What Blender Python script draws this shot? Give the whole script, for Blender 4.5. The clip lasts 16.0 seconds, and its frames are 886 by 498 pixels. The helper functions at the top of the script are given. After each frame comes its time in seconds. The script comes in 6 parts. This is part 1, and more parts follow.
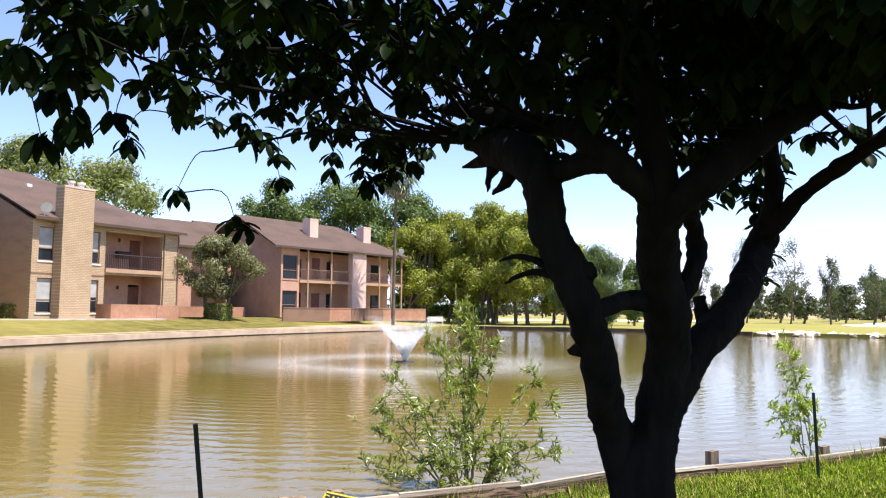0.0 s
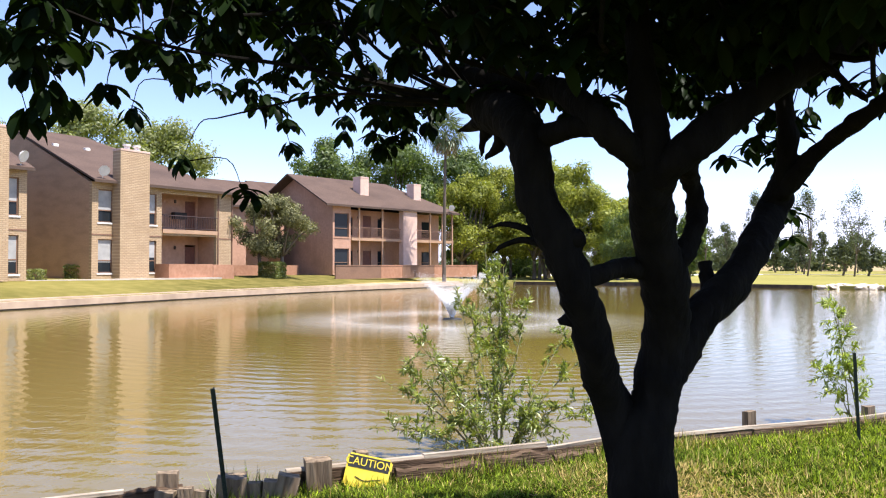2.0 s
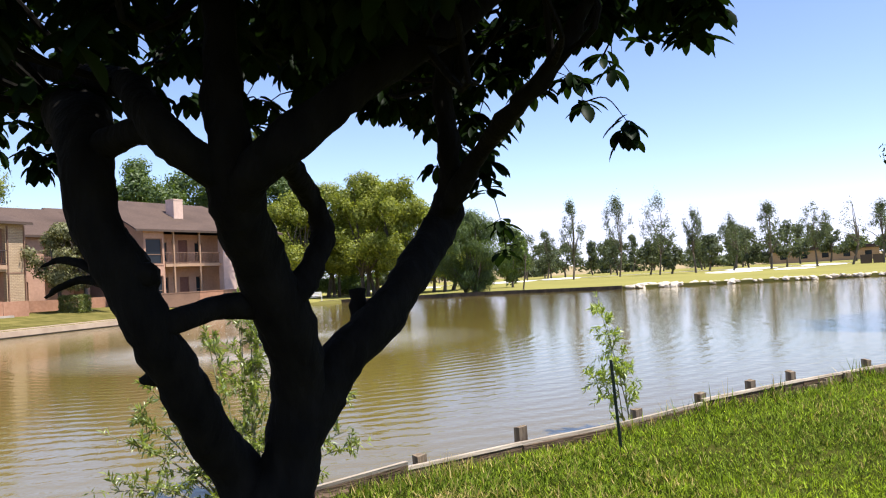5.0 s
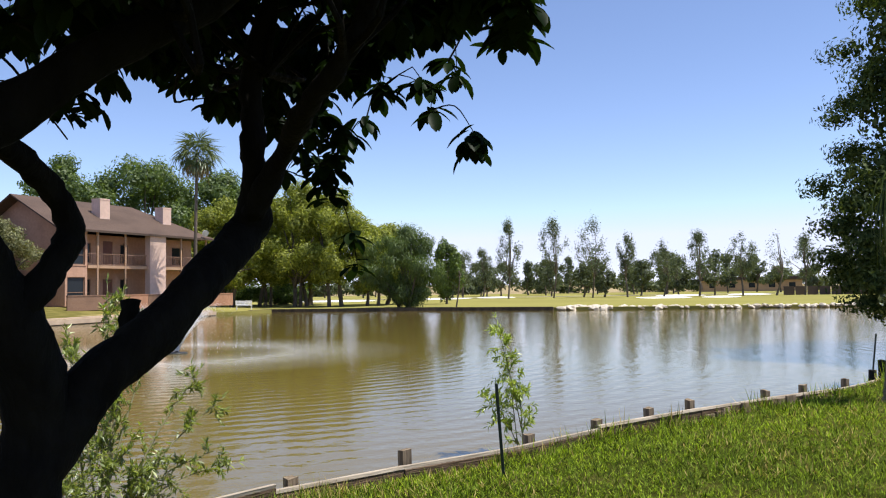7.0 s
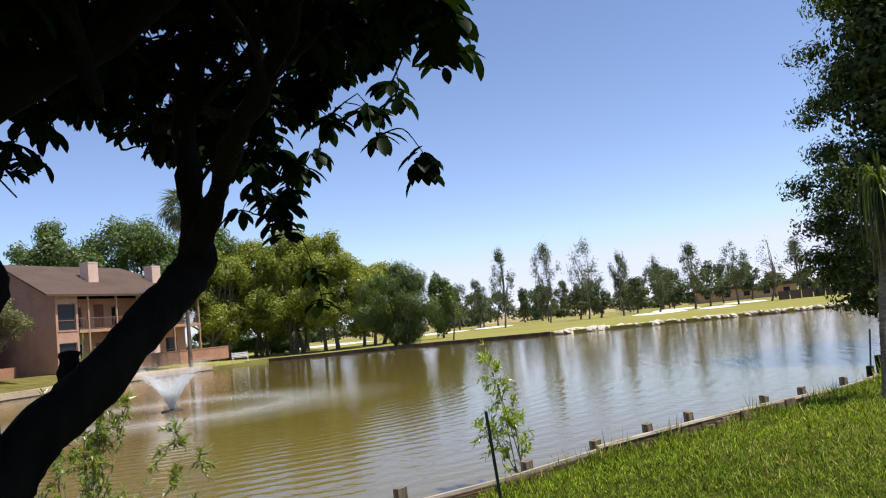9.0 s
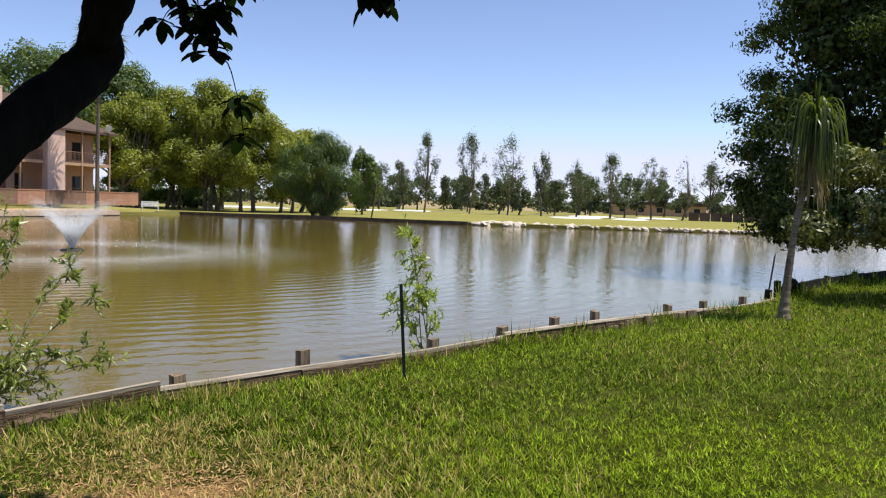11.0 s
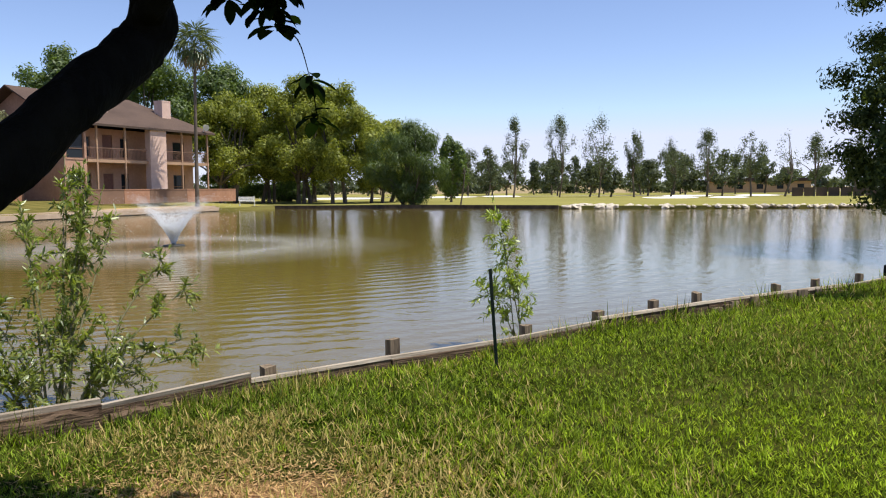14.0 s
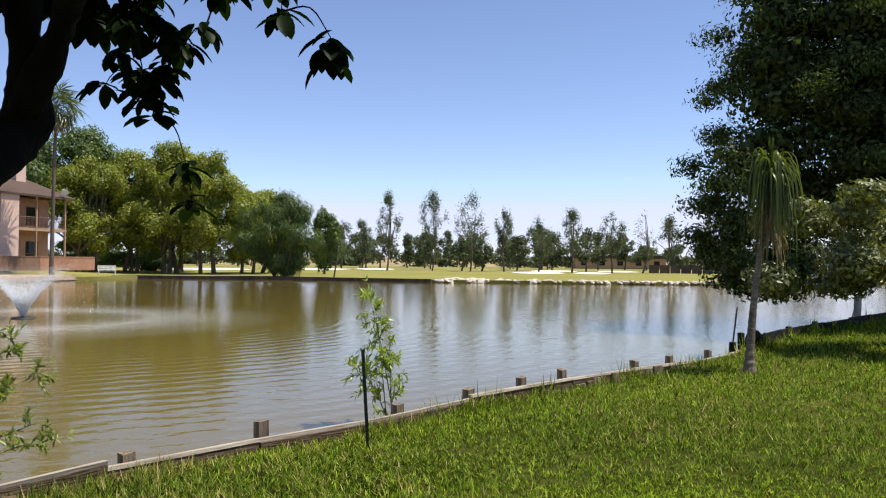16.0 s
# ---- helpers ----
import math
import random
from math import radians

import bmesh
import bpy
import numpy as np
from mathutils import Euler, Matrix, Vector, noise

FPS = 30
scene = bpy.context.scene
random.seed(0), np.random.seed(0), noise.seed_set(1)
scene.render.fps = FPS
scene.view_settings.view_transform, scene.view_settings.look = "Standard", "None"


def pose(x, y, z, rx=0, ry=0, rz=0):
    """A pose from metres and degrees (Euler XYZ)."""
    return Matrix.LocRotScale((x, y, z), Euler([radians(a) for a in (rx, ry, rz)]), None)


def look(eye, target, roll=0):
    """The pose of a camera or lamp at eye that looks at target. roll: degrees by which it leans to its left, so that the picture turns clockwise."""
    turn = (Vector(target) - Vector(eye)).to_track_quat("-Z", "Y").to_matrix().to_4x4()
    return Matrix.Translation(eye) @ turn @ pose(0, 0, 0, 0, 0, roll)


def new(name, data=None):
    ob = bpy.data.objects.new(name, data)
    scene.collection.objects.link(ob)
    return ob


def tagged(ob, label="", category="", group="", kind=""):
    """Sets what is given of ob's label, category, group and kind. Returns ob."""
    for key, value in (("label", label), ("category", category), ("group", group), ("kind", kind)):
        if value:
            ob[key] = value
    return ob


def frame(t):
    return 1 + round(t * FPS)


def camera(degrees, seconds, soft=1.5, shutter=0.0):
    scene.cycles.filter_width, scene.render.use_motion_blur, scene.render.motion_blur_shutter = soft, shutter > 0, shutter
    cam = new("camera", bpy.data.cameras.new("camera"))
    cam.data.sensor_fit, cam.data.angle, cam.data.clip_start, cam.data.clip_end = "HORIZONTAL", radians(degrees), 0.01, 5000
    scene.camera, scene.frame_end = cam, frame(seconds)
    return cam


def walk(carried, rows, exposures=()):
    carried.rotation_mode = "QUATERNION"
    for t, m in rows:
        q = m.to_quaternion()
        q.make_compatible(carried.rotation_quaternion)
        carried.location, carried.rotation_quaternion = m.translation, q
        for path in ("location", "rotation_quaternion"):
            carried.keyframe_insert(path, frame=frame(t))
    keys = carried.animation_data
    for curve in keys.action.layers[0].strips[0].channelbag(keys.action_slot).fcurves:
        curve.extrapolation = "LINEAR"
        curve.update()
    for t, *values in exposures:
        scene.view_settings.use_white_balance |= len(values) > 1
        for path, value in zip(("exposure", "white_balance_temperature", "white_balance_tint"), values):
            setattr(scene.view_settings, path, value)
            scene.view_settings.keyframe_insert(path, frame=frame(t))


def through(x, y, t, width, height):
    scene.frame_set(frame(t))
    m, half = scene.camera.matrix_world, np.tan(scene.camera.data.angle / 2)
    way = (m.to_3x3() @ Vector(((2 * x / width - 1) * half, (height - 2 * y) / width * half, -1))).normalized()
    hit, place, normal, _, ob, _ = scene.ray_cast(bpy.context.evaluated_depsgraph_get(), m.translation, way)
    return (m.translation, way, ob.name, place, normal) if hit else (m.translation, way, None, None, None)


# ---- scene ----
cam = camera(58.8, 16.0, soft=1.15)
PATH = [
    (0, (-1.469, -1.091, 1.558), (-2.166, 0.777, 1.712), 0.6),
    (0.5, (-1.443, -1.121, 1.571), (-2.063, 0.773, 1.747), -0.4),
    (1, (-1.409, -1.094, 1.555), (-2.014, 0.806, 1.705), 0.6),
    (1.5, (-1.325, -1.006, 1.546), (-2.048, 0.855, 1.663), 1.7),
    (2, (-1.259, -0.931, 1.612), (-2.083, 0.891, 1.653), -0.0),
    (2.5, (-1.188, -0.883, 1.606), (-1.981, 0.954, 1.624), 0.5),
    (3, (-1.057, -0.727, 1.609), (-1.835, 1.115, 1.627), 0.0),
    (3.5, (-0.983, -0.543, 1.613), (-1.645, 1.345, 1.622), -0.3),
    (4, (-0.881, -0.364, 1.604), (-1.461, 1.55, 1.629), -1.8),
    (4.5, (-0.768, -0.259, 1.629), (-1.321, 1.662, 1.664), -2.3),
    (5, (-0.704, -0.137, 1.655), (-1.129, 1.816, 1.725), -3.3),
    (7.5, (-0.232, 0.301, 1.637), (-0.498, 2.28, 1.756), -0.9),
    (8, (-0.207, 0.349, 1.624), (-0.511, 2.319, 1.786), -3.7),
    (8.5, (-0.151, 0.32, 1.616), (-0.421, 2.292, 1.816), -6.7),
    (11, (-0.251, 0.621, 1.497), (-0.313, 2.617, 1.382), 1.8),
    (11.5, (-0.255, 0.696, 1.49), (-0.311, 2.679, 1.236), 1.2),
    (12, (-0.269, 0.683, 1.477), (-0.337, 2.657, 1.165), 0.8),
    (12.5, (-0.272, 0.787, 1.455), (-0.359, 2.766, 1.18), 1.1),
    (13, (-0.279, 0.94, 1.445), (-0.394, 2.927, 1.246), -0.3),
    (13.5, (-0.259, 0.884, 1.477), (-0.45, 2.867, 1.309), -0.8),
    (14, (-0.252, 0.879, 1.459), (-0.543, 2.851, 1.307), -0.4),
    (14.5, (-0.227, 0.695, 1.474), (-0.518, 2.667, 1.314), -0.3),
    (15, (-0.213, 0.66, 1.495), (-0.37, 2.649, 1.357), 0.0),
    (15.5, (-0.219, 0.714, 1.517), (-0.25, 2.713, 1.471), 0.8),
    (16, (-0.245, 0.775, 1.533), (-0.217, 2.775, 1.565), 0.6),
]
walk(cam, [(t, look(eye, target, roll)) for t, eye, target, roll in PATH],
     exposures=[(0, 1.22, 6340, 15), (3, 1.22, 6380, 16), (5, 0.96, 6380, 13), (7.5, 0.57, 6450, 10), (8.7, 0.52, 6500, 10), (11, 0.47, 6500, 10), (12.5, 0.4, 6500, 10), (14.5, 0.47, 6500, 10), (16, 0.47, 6450, 10)])

# ---------------------------------------------------------------- light
WATER = -0.25
SUN_AZ = radians(94)          # compass angle of the sun, from +y towards +x
SUN_EL = radians(67)
world = bpy.data.worlds.new("sky")
scene.world = world
world.use_nodes = True
wn, wl = world.node_tree.nodes, world.node_tree.links
sky = wn.new("ShaderNodeTexSky")
sky.sky_type = "NISHITA"
sky.sun_disc = False
sky.sun_elevation, sky.sun_rotation = SUN_EL, SUN_AZ
sky.air_density, sky.dust_density, sky.ozone_density = 1.0, 0.0, 2.5
sky.altitude = 2500
wn["Background"].inputs["Strength"].default_value = 0.13
soft = wn.new("ShaderNodeMixRGB")
soft.blend_type = "DARKEN"
soft.inputs["Fac"].default_value = 0.85
soft.inputs["Color2"].default_value = (4.0, 4.7, 5.9, 1)
wl.new(sky.outputs["Color"], soft.inputs["Color1"])
warm = wn.new("ShaderNodeMixRGB")
warm.blend_type = "MULTIPLY"
warm.inputs["Fac"].default_value = 1
warm.inputs["Color2"].default_value = (1.08, 0.975, 1.0, 1)
wl.new(soft.outputs["Color"], warm.inputs["Color1"])
wl.new(warm.outputs["Color"], wn["Background"].inputs["Color"])
sun = new("sun", bpy.data.lights.new("sun", "SUN"))
sun.data.energy, sun.data.angle, sun.data.color = 4.2, radians(0.53), (1.0, 0.95, 0.86)
to_sun = Vector((math.sin(SUN_AZ) * math.cos(SUN_EL), math.cos(SUN_AZ) * math.cos(SUN_EL), math.sin(SUN_EL)))
sun.matrix_world = look(to_sun * 60, (0, 0, 0))


# ---------------------------------------------------------------- materials
def links_of(m):
    m.use_nodes = True
    return m.node_tree.nodes, m.node_tree.links


def surface(name, a, b, scale=8.0, rough=0.8, bump=0.0, bump_scale=60.0, c=None, big=0.7, metal=0.0, stretch=None, dist=0.01, spec=0.5):
    """A solid with two colours mixed by noise at two scales, and fine relief."""
    m = bpy.data.materials.new(name)
    n, l = links_of(m)
    p = n["Principled BSDF"]
    p.inputs["Roughness"].default_value, p.inputs["Metallic"].default_value = rough, metal
    p.inputs["Specular IOR Level"].default_value = spec
    co = n.new("ShaderNodeTexCoord")
    src = co.outputs["Object"]
    if stretch:
        mp = n.new("ShaderNodeMapping")
        mp.inputs["Scale"].default_value = stretch
        l.new(src, mp.inputs["Vector"])
        src = mp.outputs["Vector"]
    n1, n2 = n.new("ShaderNodeTexNoise"), n.new("ShaderNodeTexNoise")
    n1.inputs["Scale"].default_value, n1.inputs["Detail"].default_value = scale, 6
    n2.inputs["Scale"].default_value, n2.inputs["Detail"].default_value = big, 3
    for t in (n1, n2):
        l.new(src, t.inputs["Vector"])
    r1, r2 = n.new("ShaderNodeValToRGB"), n.new("ShaderNodeMixRGB")
    r1.color_ramp.elements[0].position, r1.color_ramp.elements[1].position = 0.3, 0.7
    r1.color_ramp.elements[0].color, r1.color_ramp.elements[1].color = (*a, 1), (*b, 1)
    l.new(n1.outputs["Fac"], r1.inputs["Fac"])
    r2.blend_type = "MIX"
    r2.inputs["Color2"].default_value = (*(c or [0.75 * v for v in a]), 1)
    ramp = n.new("ShaderNodeMapRange")
    ramp.inputs["From Min"].default_value, ramp.inputs["From Max"].default_value = 0.45, 0.75
    ramp.inputs["To Max"].default_value = 0.7
    l.new(n2.outputs["Fac"], ramp.inputs["Value"])
    l.new(ramp.outputs["Result"], r2.inputs["Fac"])
    l.new(r1.outputs["Color"], r2.inputs["Color1"])
    l.new(r2.outputs["Color"], p.inputs["Base Color"])
    if bump:
        nb, bp = n.new("ShaderNodeTexNoise"), n.new("ShaderNodeBump")
        nb.inputs["Scale"].default_value, nb.inputs["Detail"].default_value = bump_scale, 5
        bp.inputs["Strength"].default_value, bp.inputs["Distance"].default_value = bump, dist
        l.new(src, nb.inputs["Vector"])
        l.new(nb.outputs["Fac"], bp.inputs["Height"])
        l.new(bp.outputs["Normal"], p.inputs["Normal"])
    return m


def leafy(name, a, b, through=0.35, rough=0.45, gloss=0.06, mottle=0.0):
    """Leaves: each island takes its own tint between a and b; light passes through."""
    m = bpy.data.materials.new(name)
    n, l = links_of(m)
    n.remove(n["Principled BSDF"])
    geo, ramp = n.new("ShaderNodeNewGeometry"), n.new("ShaderNodeValToRGB")
    ramp.color_ramp.elements[0].color, ramp.color_ramp.elements[1].color = (*a, 1), (*b, 1)
    l.new(geo.outputs["Random Per Island"], ramp.inputs["Fac"])
    d, t, g = n.new("ShaderNodeBsdfDiffuse"), n.new("ShaderNodeBsdfTranslucent"), n.new("ShaderNodeBsdfGlossy")
    g.inputs["Roughness"].default_value = rough
    g.inputs["Color"].default_value = (0.9, 0.95, 0.9, 1)
    tint = n.new("ShaderNodeMixRGB")
    tint.blend_type = "MULTIPLY"
    tint.inputs["Fac"].default_value = 1
    tint.inputs["Color2"].default_value = (1.5, 1.6, 0.6, 1)
    col = ramp.outputs["Color"]
    if mottle:
        # tufts differ from one another; the dark ones also paint shade into the turf
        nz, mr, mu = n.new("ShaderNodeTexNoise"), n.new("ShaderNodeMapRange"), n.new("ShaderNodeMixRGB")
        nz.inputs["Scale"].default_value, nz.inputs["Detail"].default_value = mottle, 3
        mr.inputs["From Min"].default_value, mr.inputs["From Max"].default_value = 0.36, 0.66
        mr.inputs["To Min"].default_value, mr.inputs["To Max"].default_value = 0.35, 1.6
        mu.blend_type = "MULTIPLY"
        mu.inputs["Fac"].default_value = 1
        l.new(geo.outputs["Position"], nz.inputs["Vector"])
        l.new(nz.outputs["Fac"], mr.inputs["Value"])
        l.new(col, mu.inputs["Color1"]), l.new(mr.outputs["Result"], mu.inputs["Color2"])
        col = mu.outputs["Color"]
    l.new(col, d.inputs["Color"])
    l.new(col, tint.inputs["Color1"])
    l.new(tint.outputs["Color"], t.inputs["Color"])
    m1, m2 = n.new("ShaderNodeMixShader"), n.new("ShaderNodeMixShader")
    m1.inputs["Fac"].default_value, m2.inputs["Fac"].default_value = through, gloss
    l.new(d.outputs[0], m1.inputs[1]), l.new(t.outputs[0], m1.inputs[2])
    l.new(m1.outputs[0], m2.inputs[1]), l.new(g.outputs[0], m2.inputs[2])
    l.new(m2.outputs[0], n["Material Output"].inputs["Surface"])
    return m


def water_material(fx, fy):
    m = bpy.data.materials.new("murky_water")
    n, l = links_of(m)
    p = n["Principled BSDF"]
    p.inputs["Roughness"].default_value, p.inputs["IOR"].default_value = 0.03, 1.33
    geo = n.new("ShaderNodeNewGeometry")
    off = n.new("ShaderNodeVectorMath")
    off.operation = "SUBTRACT"
    off.inputs[1].default_value = (fx, fy, WATER)
    l.new(geo.outputs["Position"], off.inputs[0])
    ln = n.new("ShaderNodeVectorMath")
    ln.operation = "LENGTH"
    l.new(off.outputs["Vector"], ln.inputs[0])
    # foam where the jets fall back, a broken ring round the fountain
    ring = n.new("ShaderNodeValToRGB")
    el = ring.color_ramp.elements
    el[0].position, el[0].color = 0.2, (0.06, 0.06, 0.06, 1)
    el[1].position, el[1].color = 0.46, (0.55, 0.55, 0.55, 1)
    for at, v in ((0.34, 0.22), (0.56, 0.4), (0.7, 0.16), (0.95, 0.0)):
        e = el.new(at)
        e.color = (v, v, v, 1)
    sc = n.new("ShaderNodeMath")
    sc.operation = "MULTIPLY"
    sc.inputs[1].default_value = 0.125
    l.new(ln.outputs["Value"], sc.inputs[0])
    l.new(sc.outputs[0], ring.inputs["Fac"])
    nz = n.new("ShaderNodeTexNoise")
    nz.inputs["Scale"].default_value, nz.inputs["Detail"].default_value = 1.6, 6
    l.new(off.outputs["Vector"], nz.inputs["Vector"])
    nr = n.new("ShaderNodeMapRange")
    nr.inputs["From Min"].default_value, nr.inputs["From Max"].default_value = 0.0, 0.5
    l.new(nz.outputs["Fac"], nr.inputs["Value"])
    foam = n.new("ShaderNodeMath")
    foam.operation = "MULTIPLY"
    l.new(ring.outputs["Color"], foam.inputs[0])
    l.new(nr.outputs["Result"], foam.inputs[1])
    mud = n.new("ShaderNodeTexNoise")
    mud.inputs["Scale"].default_value, mud.inputs["Detail"].default_value = 0.09, 3
    l.new(geo.outputs["Position"], mud.inputs["Vector"])
    mr = n.new("ShaderNodeValToRGB")
    mr.color_ramp.elements[0].color, mr.color_ramp.elements[1].color = (0.145, 0.104, 0.022, 1), (0.185, 0.137, 0.036, 1)
    l.new(mud.outputs["Fac"], mr.inputs["Fac"])
    mix = n.new("ShaderNodeMixRGB")
    mix.inputs["Color2"].default_value = (0.85, 0.84, 0.78, 1)
    l.new(foam.outputs[0], mix.inputs["Fac"])
    l.new(mr.outputs["Color"], mix.inputs["Color1"])
    l.new(mix.outputs["Color"], p.inputs["Base Color"])
    # ripples: rings from the fountain, broken by wind noise
    wave = n.new("ShaderNodeTexWave")
    wave.wave_type, wave.rings_direction = "RINGS", "SPHERICAL"
    wave.inputs["Scale"].default_value, wave.inputs["Distortion"].default_value = 0.7, 3.5
    wave.inputs["Detail"].default_value, wave.inputs["Detail Scale"].default_value = 2.0, 1.6
    l.new(off.outputs["Vector"], wave.inputs["Vector"])
    w1 = n.new("ShaderNodeTexNoise")
    w1.inputs["Scale"].default_value, w1.inputs["Detail"].default_value = 7.0, 3
    l.new(geo.outputs["Position"], w1.inputs["Vector"])
    b1, b2 = n.new("ShaderNodeBump"), n.new("ShaderNodeBump")
    b1.inputs["Strength"].default_value, b1.inputs["Distance"].default_value = 0.17, 0.014
    b2.inputs["Strength"].default_value, b2.inputs["Distance"].default_value = 0.34, 0.014
    l.new(wave.outputs["Fac"], b1.inputs["Height"])
    l.new(w1.outputs["Fac"], b2.inputs["Height"])
    l.new(b1.outputs["Normal"], b2.inputs["Normal"])
    l.new(b2.outputs["Normal"], p.inputs["Normal"])
    return m


# Near-black: the backlit stems' shade is put into the bark colour itself.
BARK = surface("bark_with_shade", (0.004, 0.0035, 0.003), (0.012, 0.0105, 0.0085), 14, 0.95, 0.9, 30, stretch=(1, 1, 0.35), dist=0.02, spec=0.1)
BARK2 = surface("grey_brown_bark", (0.10, 0.08, 0.06), (0.2, 0.165, 0.13), 6, 0.95, 0.6, 20, stretch=(1, 1, 0.3), spec=0.1)
RING_BARK = surface("ringed_palm_bark", (0.13, 0.1, 0.068), (0.32, 0.255, 0.175), 12, 0.95, 0.9, 30, stretch=(1, 1, 4.0), c=(0.06, 0.05, 0.04), dist=0.02, spec=0.1)
GREEN_STEM = surface("green_brown_stem", (0.16, 0.15, 0.07), (0.3, 0.27, 0.16), 20, 0.8, spec=0.2)
def brick(name, a, b, mortar):
    m = bpy.data.materials.new(name)
    n, l = links_of(m)
    p = n["Principled BSDF"]
    p.inputs["Roughness"].default_value = 0.9
    co, mp, tx, nz = n.new("ShaderNodeTexCoord"), n.new("ShaderNodeMapping"), n.new("ShaderNodeTexBrick"), n.new("ShaderNodeTexNoise")
    mp.inputs["Rotation"].default_value = (radians(90), 0, 0)
    l.new(co.outputs["Object"], mp.inputs["Vector"])
    l.new(mp.outputs["Vector"], tx.inputs["Vector"])
    tx.inputs["Color1"].default_value, tx.inputs["Color2"].default_value, tx.inputs["Mortar"].default_value = (*a, 1), (*b, 1), (*mortar, 1)
    tx.inputs["Scale"].default_value, tx.inputs["Mortar Size"].default_value = 1.0, 0.018
    tx.inputs["Brick Width"].default_value, tx.inputs["Row Height"].default_value = 0.3, 0.1
    nz.inputs["Scale"].default_value, nz.inputs["Detail"].default_value = 1.1, 5
    l.new(co.outputs["Object"], nz.inputs["Vector"])
    mx = n.new("ShaderNodeMixRGB")
    mx.blend_type = "MULTIPLY"
    mx.inputs["Color2"].default_value = (0.72, 0.66, 0.6, 1)
    l.new(nz.outputs["Fac"], mx.inputs["Fac"])
    l.new(tx.outputs["Color"], mx.inputs["Color1"])
    l.new(mx.outputs["Color"], p.inputs["Base Color"])
    bp = n.new("ShaderNodeBump")
    bp.inputs["Strength"].default_value, bp.inputs["Distance"].default_value = 0.7, 0.02
    bp.invert = True
    l.new(tx.outputs["Fac"], bp.inputs["Height"])
    l.new(bp.outputs["Normal"], p.inputs["Normal"])
    return m


BRICK_M = brick("buff_brick", (0.52, 0.39, 0.245), (0.6, 0.455, 0.29), (0.43, 0.31, 0.19))
SIDING = surface("tan_wall_brick", (0.4, 0.25, 0.15), (0.48, 0.31, 0.195), 7, 0.9, 0.4, 26, stretch=(1, 1, 3.0))
STUCCO = surface("pink_stucco", (0.47, 0.27, 0.18), (0.56, 0.335, 0.23), 5, 0.95, 0.3, 60)
TERRACOTTA = surface("terracotta_stucco", (0.38, 0.19, 0.11), (0.47, 0.25, 0.155), 5, 0.95, 0.3, 60)
WHITE_STUCCO = surface("pale_pink_stucco", (0.66, 0.46, 0.37), (0.74, 0.53, 0.43), 5, 0.95, 0.3, 60)
SHINGLE = surface("brown_shingles", (0.074, 0.045, 0.032), (0.125, 0.081, 0.059), 12, 0.95, 0.6, 12, stretch=(1, 1, 3), big=0.4)
TRIM = surface("brown_painted_trim", (0.2, 0.11, 0.07), (0.27, 0.16, 0.1), 10, 0.7)
FASCIA = surface("dark_brown_fascia", (0.07, 0.045, 0.03), (0.1, 0.065, 0.045), 10, 0.7)
POST_M = surface("tan_painted_post", (0.42, 0.26, 0.16), (0.5, 0.32, 0.2), 10, 0.7)
DARK = surface("dark_interior", (0.02, 0.018, 0.016), (0.04, 0.035, 0.03), 4, 0.8)
DOOR_M = surface("red_brown_door", (0.16, 0.06, 0.04), (0.22, 0.09, 0.06), 6, 0.6)
WHITE_M = surface("off_white_paint", (0.7, 0.68, 0.64), (0.8, 0.78, 0.75), 6, 0.6)
BLIND = surface("pale_window_blind", (0.36, 0.36, 0.35), (0.5, 0.5, 0.48), 3, 0.8)
METAL_M = surface("dark_rail_iron", (0.05, 0.03, 0.025), (0.09, 0.055, 0.045), 20, 0.6)
CONCRETE = surface("pale_concrete", (0.44, 0.38, 0.31), (0.58, 0.51, 0.43), 3, 0.95, 0.4, 20)
ROCK_M = surface("pale_limestone", (0.5, 0.42, 0.31), (0.78, 0.7, 0.57), 2.5, 0.95, 0.8, 8)
SAND_M = surface("white_bunker_sand", (0.78, 0.74, 0.66), (0.86, 0.83, 0.76), 4, 0.95)
WOOD = surface("weathered_timber", (0.08, 0.055, 0.036), (0.37, 0.285, 0.19), 16, 0.95, 1.0, 30, stretch=(1, 1, 0.13), c=(0.09, 0.06, 0.04), dist=0.02, spec=0.15)
WOOD_H = surface("weathered_board", (0.055, 0.034, 0.021), (0.19, 0.128, 0.083), 11, 0.95, 1.0, 24, stretch=(0.25, 0.25, 3.0), c=(0.035, 0.022, 0.014), dist=0.02, spec=0.15)
TAR = surface("black_tarred_board", (0.006, 0.006, 0.006), (0.018, 0.017, 0.016), 8, 0.8, 0.6, 24, stretch=(0.3, 0.3, 3.0), spec=0.2)
WOOD_TOP = surface("sun_bleached_board", (0.28, 0.225, 0.165), (0.52, 0.44, 0.34), 8, 0.95, 0.6, 24, stretch=(0.3, 0.3, 3.0), spec=0.15)
STEEL = surface("green_black_stake_paint", (0.012, 0.02, 0.015), (0.03, 0.045, 0.033), 30, 0.55, 0.3, 90)
YELLOW = surface("faded_yellow_plastic", (0.75, 0.55, 0.02), (0.85, 0.68, 0.08), 9, 0.55, c=(0.6, 0.42, 0.03))
BLACK = surface("black_print", (0.012, 0.012, 0.012), (0.03, 0.03, 0.028), 20, 0.6)
FLOAT_M = surface("black_float_plastic", (0.02, 0.02, 0.02), (0.05, 0.05, 0.045), 10, 0.5)

